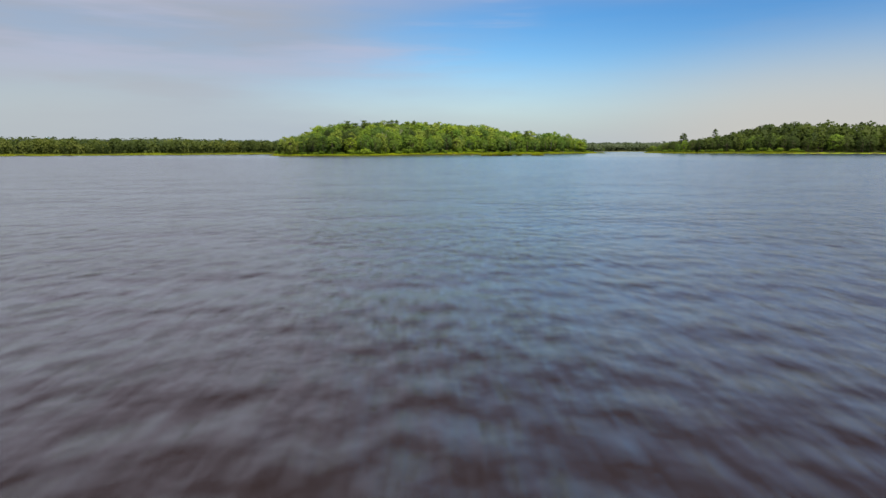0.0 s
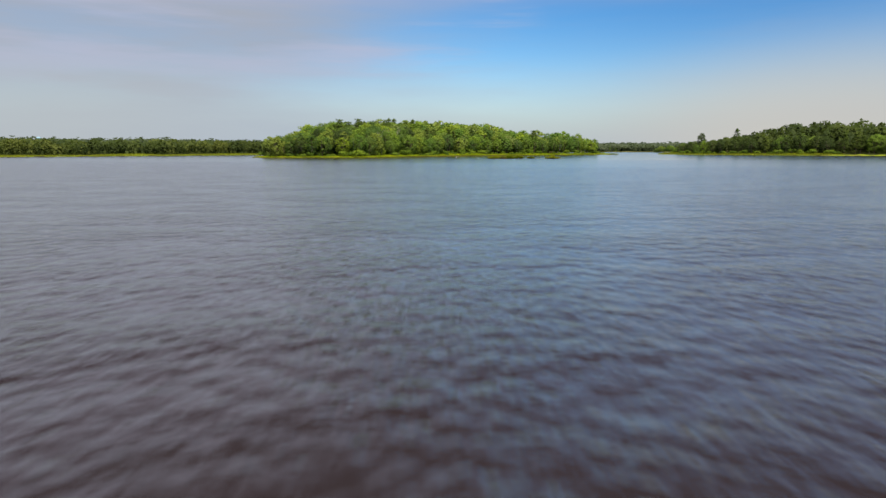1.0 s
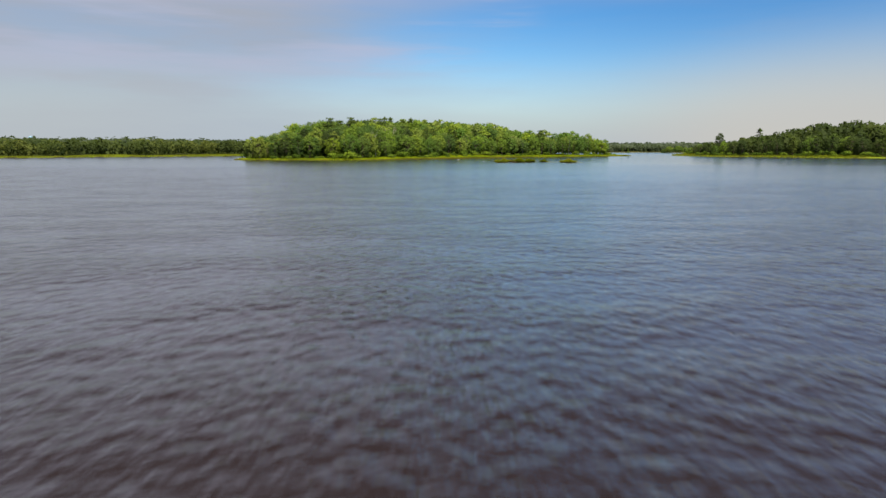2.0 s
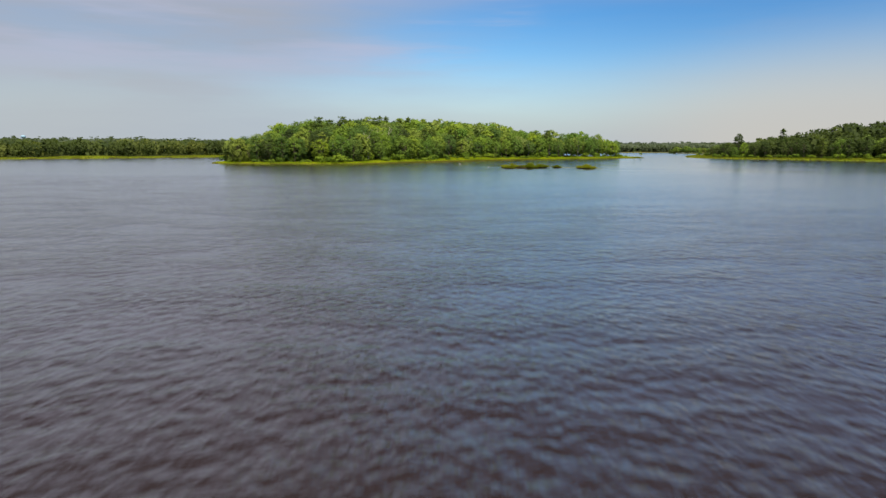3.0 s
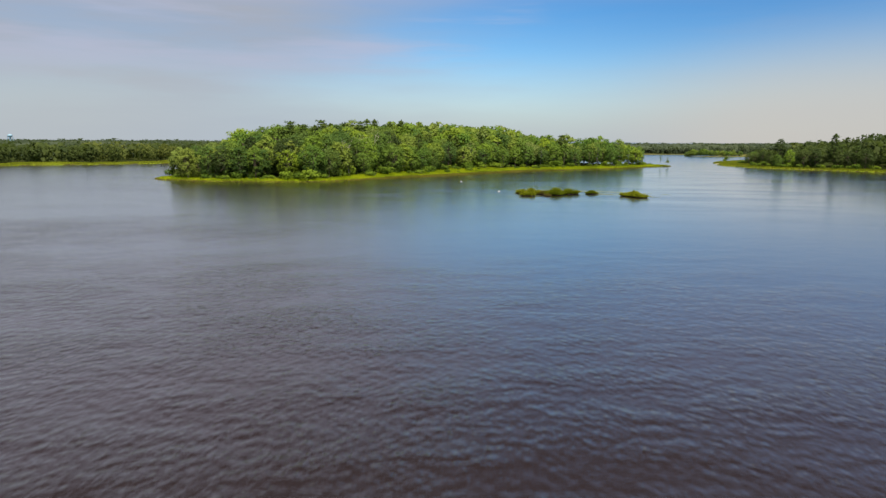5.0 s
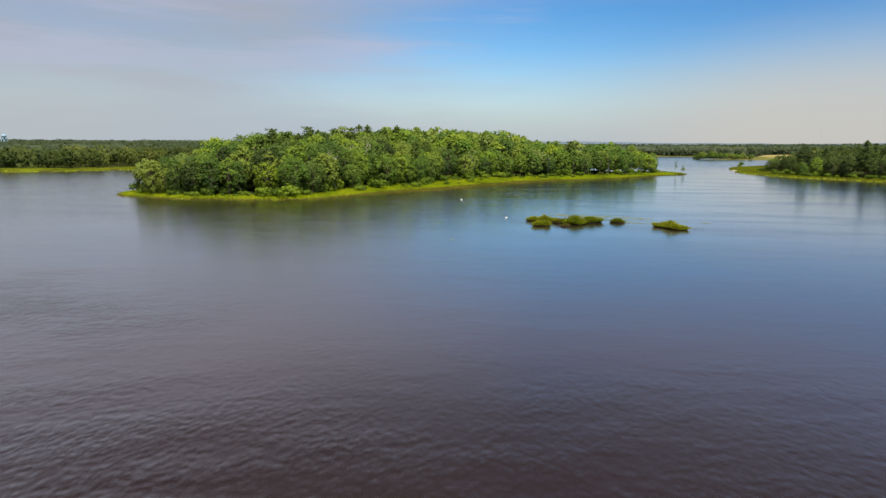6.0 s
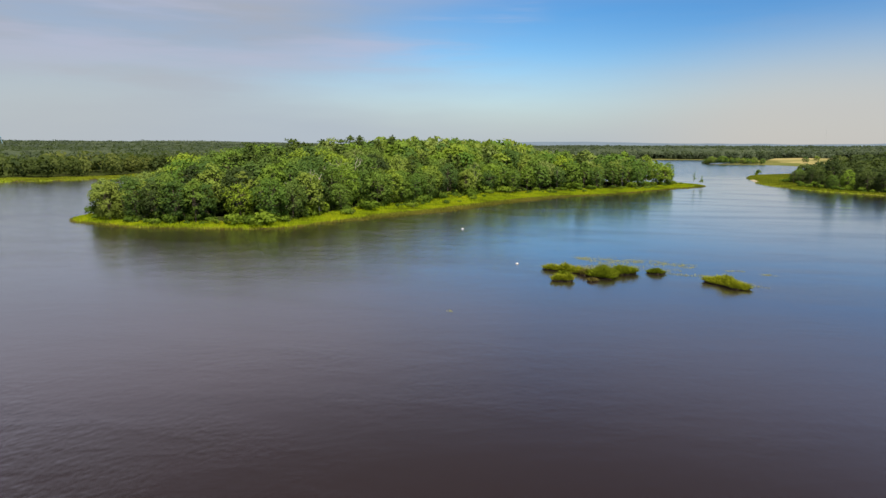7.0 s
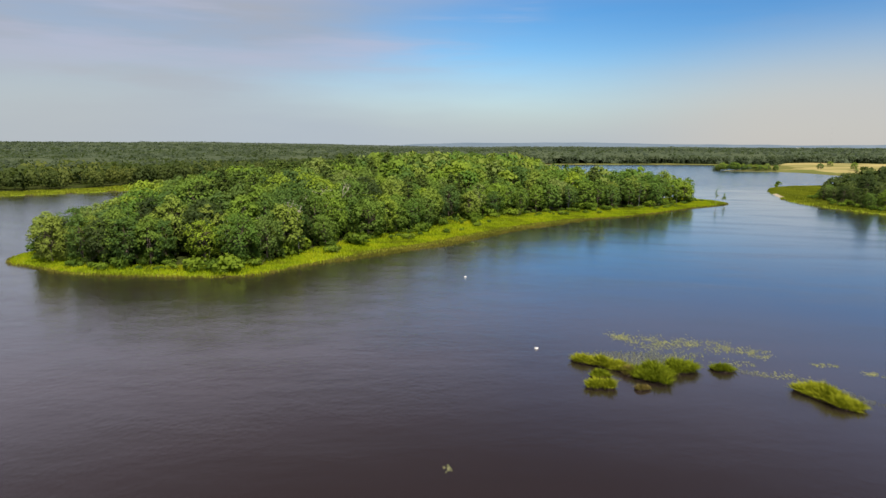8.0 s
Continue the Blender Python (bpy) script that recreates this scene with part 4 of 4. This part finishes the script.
def tussock(x, y, long, wide, turn, tall, g, mat_, label):
    """A peat mound just above the water, thick with blades."""
    root = new("grass_tussock")
    tagged(root, label, "grass tussock", "tussocks in the water")
    c, s_ = math.cos(radians(turn)), math.sin(radians(turn))
    rings = []
    sides, low_ = 20, min(1.0, tall / 1.1)
    for k, (r, z) in enumerate(((1.06, -0.5), (0.96, 0.10 * low_), (0.84, 0.24 * low_), (0.5, 0.32 * low_), (0.02, 0.35 * low_))):
        a = np.linspace(0, 2 * np.pi, sides, endpoint=False)
        rough = 0.95 + 0.14 * np.sin(3 * a + x) + 0.10 * np.sin(5 * a + y) + 0.06 * np.sin(9 * a + 2 * x) + g.normal(0, 0.03, sides)
        u, v = blunt(np.cos(a)) * long * r * rough, blunt(np.sin(a)) * wide * r * rough
        rings.append(np.stack([u * c - v * s_, u * s_ + v * c, np.full(sides, z)], -1))
    faces = [(i * sides + k, i * sides + (k + 1) % sides, (i + 1) * sides + (k + 1) % sides, (i + 1) * sides + k) for i in range(4) for k in range(sides)]
    part("peat_mound", mesh_of("peat_mound", np.concatenate(rings), np.array(faces)), MUD, root)
    n = int(420 * long * wide + 200)
    r, a = np.sqrt(g.random(n)), g.uniform(0, 2 * np.pi, n)
    rough = 0.95 + 0.14 * np.sin(3 * a + x) + 0.10 * np.sin(5 * a + y) + 0.06 * np.sin(9 * a + 2 * x)
    u, v = blunt(np.cos(a)) * long * r * rough, blunt(np.sin(a)) * wide * r * rough
    px, py = u * c - v * s_, u * s_ + v * c
    lump = (0.72 + 0.45 * waves2(px + x, py + y, 1.0)) * (1.12 - 0.5 * r * r) * g.uniform(0.6, 1.35, n)
    v_, f_, t_ = blades(px * 0.96, py * 0.96, 0.16 + 0.1 * (1 - r), g, 3, tall * 0.66, 0.10, 1.25, 0.22)
    q = v_.reshape(n, 3, 4, 3)
    q[..., 2] = 0.1 + (q[..., 2] - 0.1) * lump[:, None, None]
    tagged(part("grass_blade_mass", mesh_of("grass_blade_mass", q.reshape(-1, 3), f_), mat_, root), kind="stuff")
    root.location = (x, y, 0)
    return root


gt = np.random.default_rng(91)
for n, row in enumerate(TUSSOCKS):
    dry = n in (1, 6)
    tussock(*row, gt, DRY_TUSSOCK if dry else TUSSOCK,
            "small brownish tussock of sedge standing in the pond" if dry else "bushy yellow-green grass tussock on dark peat in the pond")


def pads(name, spots, g):
    """Floating lily leaves: notched discs lying on the water, in loose drifts."""
    vs, fs, ts, n = [], [], [], 0
    for x, y, rx, ry, count in spots:
        for _ in range(count):
            px, py = x + g.normal(0, 0.45) * rx, y + g.normal(0, 0.45) * ry
            if g.random() > 0.5 + 0.6 * waves2(np.array(px), np.array(py), 1.6, 2.0):
                continue
            r, a0 = g.uniform(0.06, 0.15), g.uniform(0, 6.3)
            a = a0 + np.linspace(0.25, 2 * np.pi - 0.25, 7)
            ring = np.stack([px + r * np.cos(a), py + r * np.sin(a), np.full(7, 0.014) + g.uniform(0, 0.012, 7)], -1)
            vs.append(np.concatenate([[[px, py, 0.012]], ring]))
            fs += [(n, n + k, n + k + 1) for k in range(1, 7)]
            ts.append(np.full(8, g.random()))
            n += 8
    ob = new(name, mesh_of(name, np.concatenate(vs), np.array(fs), np.concatenate(ts)))
    ob.data.materials.append(PAD)
    return tagged(ob, "drifts of yellow-green lily pads floating on the pond", "lily pads", kind="stuff")


pads("lily_pads", [(2.2, 308.5, 1.8, 2.2, 330), (5.8, 306.2, 3.4, 3.4, 700), (10.5, 306.2, 3.2, 3.2, 520), (15.0, 305.0, 3.4, 2.8, 480), (19.0, 302.6, 2.2, 2.0, 420),
                   (8.5, 301.5, 4.0, 2.0, 200), (14.5, 298.5, 3.5, 1.8, 130), (25.8, 299, 1.6, 0.9, 110), (29.8, 296.3, 1.6, 0.8, 130), (18.5, 295, 3.0, 1.5, 130),
                   (-31, 381, 5, 5, 90), (-22, 390, 6, 7, 170), (-14, 405, 5, 6, 130), (-19.2, 269.6, 0.45, 0.6, 26), (-24, 366, 4, 4, 40)], gt)

# spindly half-bare trees at the island's tip
def sparse_tree(seed, height):
    g = np.random.default_rng(seed)
    wood = dead_tree(seed, height, 0.5)
    tips = wood[0][wood[0][:, 2] > height * 0.35]
    c = tips[g.integers(0, len(tips), 150)] + g.normal(0, 0.16, (150, 3))
    return wood, leaf_quads(c, g.normal(0, 1, (150, 3)) + (0, 0, 0.6), 0.26, g)


for x, y, h, sd in ((86.5, 520.5, 6.4, 53), (90.5, 524.0, 5.2, 54), (92.3, 525.5, 4.4, 56)):
    root = thing("small_tree", "thin half-bare tree on the grassy tip of the island", "tree", "small trees on the tip", *sparse_tree(sd, h), DEAD_WOOD, LEAF)
    root.location = (x, y, 0.1)

# white float shapes that stand in for birds on the pond
def float_buoy(x, y, r):
    root = new("float_buoy")
    tagged(root, "small white float shape standing in for a bird on the pond", "buoy", "floats on the pond")
    bm = bmesh.new()
    bmesh.ops.create_uvsphere(bm, u_segments=20, v_segments=12, radius=r)
    for v in bm.verts:
        v.co.x *= 1.35
        v.co.z = v.co.z * 0.8 + 0.12 * r
    me = bpy.data.meshes.new("body")
    bm.to_mesh(me)
    bm.free()
    me.polygons.foreach_set("use_smooth", [True] * len(me.polygons))
    part("body", me, WHITE_PAINT, root)
    # made-up grey ring for the bird's darker underside
    a = np.linspace(0, 2 * np.pi, 17)
    v, f = tube(np.stack([np.cos(a) * r * 1.36, np.sin(a) * r * 1.01, np.full(17, 0.03)], -1), np.full(17, 0.05), 6)
    part("grey_ring", mesh_of("grey_ring", v, f), PLAIN_GREY, root, "grey ring round the bird stand-in")
    root.location = (x, y, 0)


float_buoy(-22.0, 346.2, 0.23)
float_buoy(-9.9, 301.8, 0.20)

# ---------------------------------------------------------------- far side of the pond
gf = np.random.default_rng(95)
for k in range(40):
    x = 236 + k * 1.5 + gf.normal(0, 1.0)
    y = 953 - 0.2 * k + gf.uniform(0, 14)
    plant(rear_protos[int(gf.integers(7))], x, y, ground_height(np.array([x]), np.array([y]))[0][0] - 0.1, gf.uniform(5.5, 9.5) - 0.08 * k + 1.0, gf.uniform(0, 360), 1.2)
for x, y, h in ((352, 965, 7), (372, 935, 9), (395, 860, 8), (345, 880, 5), (430, 930, 6), (455, 1010, 6), (420, 1080, 7), (520, 1000, 8)):
    plant(rear_protos[int(gf.integers(7))], x, y, ground_height(np.array([x]), np.array([y]))[0][0] - 0.1, h, gf.uniform(0, 360), 1.3)

# low hills on the skyline, their haze painted into the blue-grey colour
hx = np.linspace(-1500, 3200, 120)
rise = 46 + 12 * waves2(hx, 0 * hx, 800.0, 1.0) + 5 * waves2(hx, 0 * hx, 220.0, 2.0)
rise = rise * step(hx, -1500, -300)
hv = np.concatenate([np.stack([hx, 4880 + 0 * hx, rise], -1), np.stack([hx, 4780 + 0 * hx, rise * 0.7], -1), np.stack([hx, 4650 + 0 * hx, 0 * hx], -1)])
hk = np.arange(119)
hf = np.concatenate([np.stack([hk + 120, hk + 121, hk + 1, hk], -1), np.stack([hk + 240, hk + 241, hk + 121, hk + 120], -1)])
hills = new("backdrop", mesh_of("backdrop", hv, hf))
hills.data.materials.append(HAZED_HILL)
tagged(hills, "low hills on the skyline with haze painted in as blue", "hills", kind="structure")


def water_tower(x, y, base, top):
    """Round tank on a slim shaft with legs."""
    root = new("water_tower")
    tagged(root, "pale blue water tower above distant woods", "water tower")
    bm = bmesh.new()
    bmesh.ops.create_uvsphere(bm, u_segments=20, v_segments=12, radius=5.5)
    for v in bm.verts:
        v.co.z = v.co.z * 0.75 + top - base - 4.1
    me = bpy.data.meshes.new("tank")
    bm.to_mesh(me)
    bm.free()
    part("tank", me, PALE_BLUE, root)
    part("shaft", mesh_of("shaft", *tube([(0, 0, -1), (0, 0, top - base - 8)], (2.2, 1.8), 12)), PALE_BLUE, root)
    for k in range(6):
        a = k * math.pi / 3
        part("leg", mesh_of("leg", *tube([(9 * math.cos(a), 9 * math.sin(a), -1), (6 * math.cos(a), 6 * math.sin(a), top - base - 7)], (0.5, 0.4), 6)), PALE_BLUE, root)
    root.location = (x, y, base)


water_tower(-1149, 1514, ground_height(np.array([-1149.0]), np.array([1514.0]))[0][0], 42)


def lattice_mast(x, y, base, tall):
    root = new("radio_mast")
    tagged(root, "thin grey steel radio mast above distant woods", "radio mast")
    for k in range(3):
        a = k * 2 * math.pi / 3
        part("mast_leg", mesh_of("mast_leg", *tube([(2.2 * math.cos(a), 2.2 * math.sin(a), -1), (0.7 * math.cos(a), 0.7 * math.sin(a), tall)], (0.10, 0.07), 5)), STEEL, root)
    for k in range(1, 10):
        z = tall * k / 10
        r = 2.2 - 1.5 * k / 10
        pts = [(r * math.cos(a), r * math.sin(a), z) for a in np.linspace(0, 2 * np.pi, 4)]
        part("brace", mesh_of("brace", *tube(pts, (0.05,) * 4, 4)), STEEL, root)
    root.location = (x, y, base)


lattice_mast(1742, 3700, 12, 112)


def far_building(x, y, base):
    root = new("warehouse")
    tagged(root, "white flat-roofed building far off among woods", "building")
    for nm, w_, d_, z0, z1, m_ in (("wall", 9, 6, -4, 5, WHITE_PAINT), ("roof", 9.3, 6.3, 5, 5.6, STEEL)):
        bm = bmesh.new()
        bmesh.ops.create_cube(bm, size=1)
        for v in bm.verts:
            v.co = Vector((v.co.x * 2 * w_, v.co.y * 2 * d_, z0 + (v.co.z + 0.5) * (z1 - z0)))
        me = bpy.data.meshes.new(nm)
        bm.to_mesh(me)
        bm.free()
        part(nm, me, m_, root)
    root.location = (x, y, base)


far_building(1431, 3380, 19)
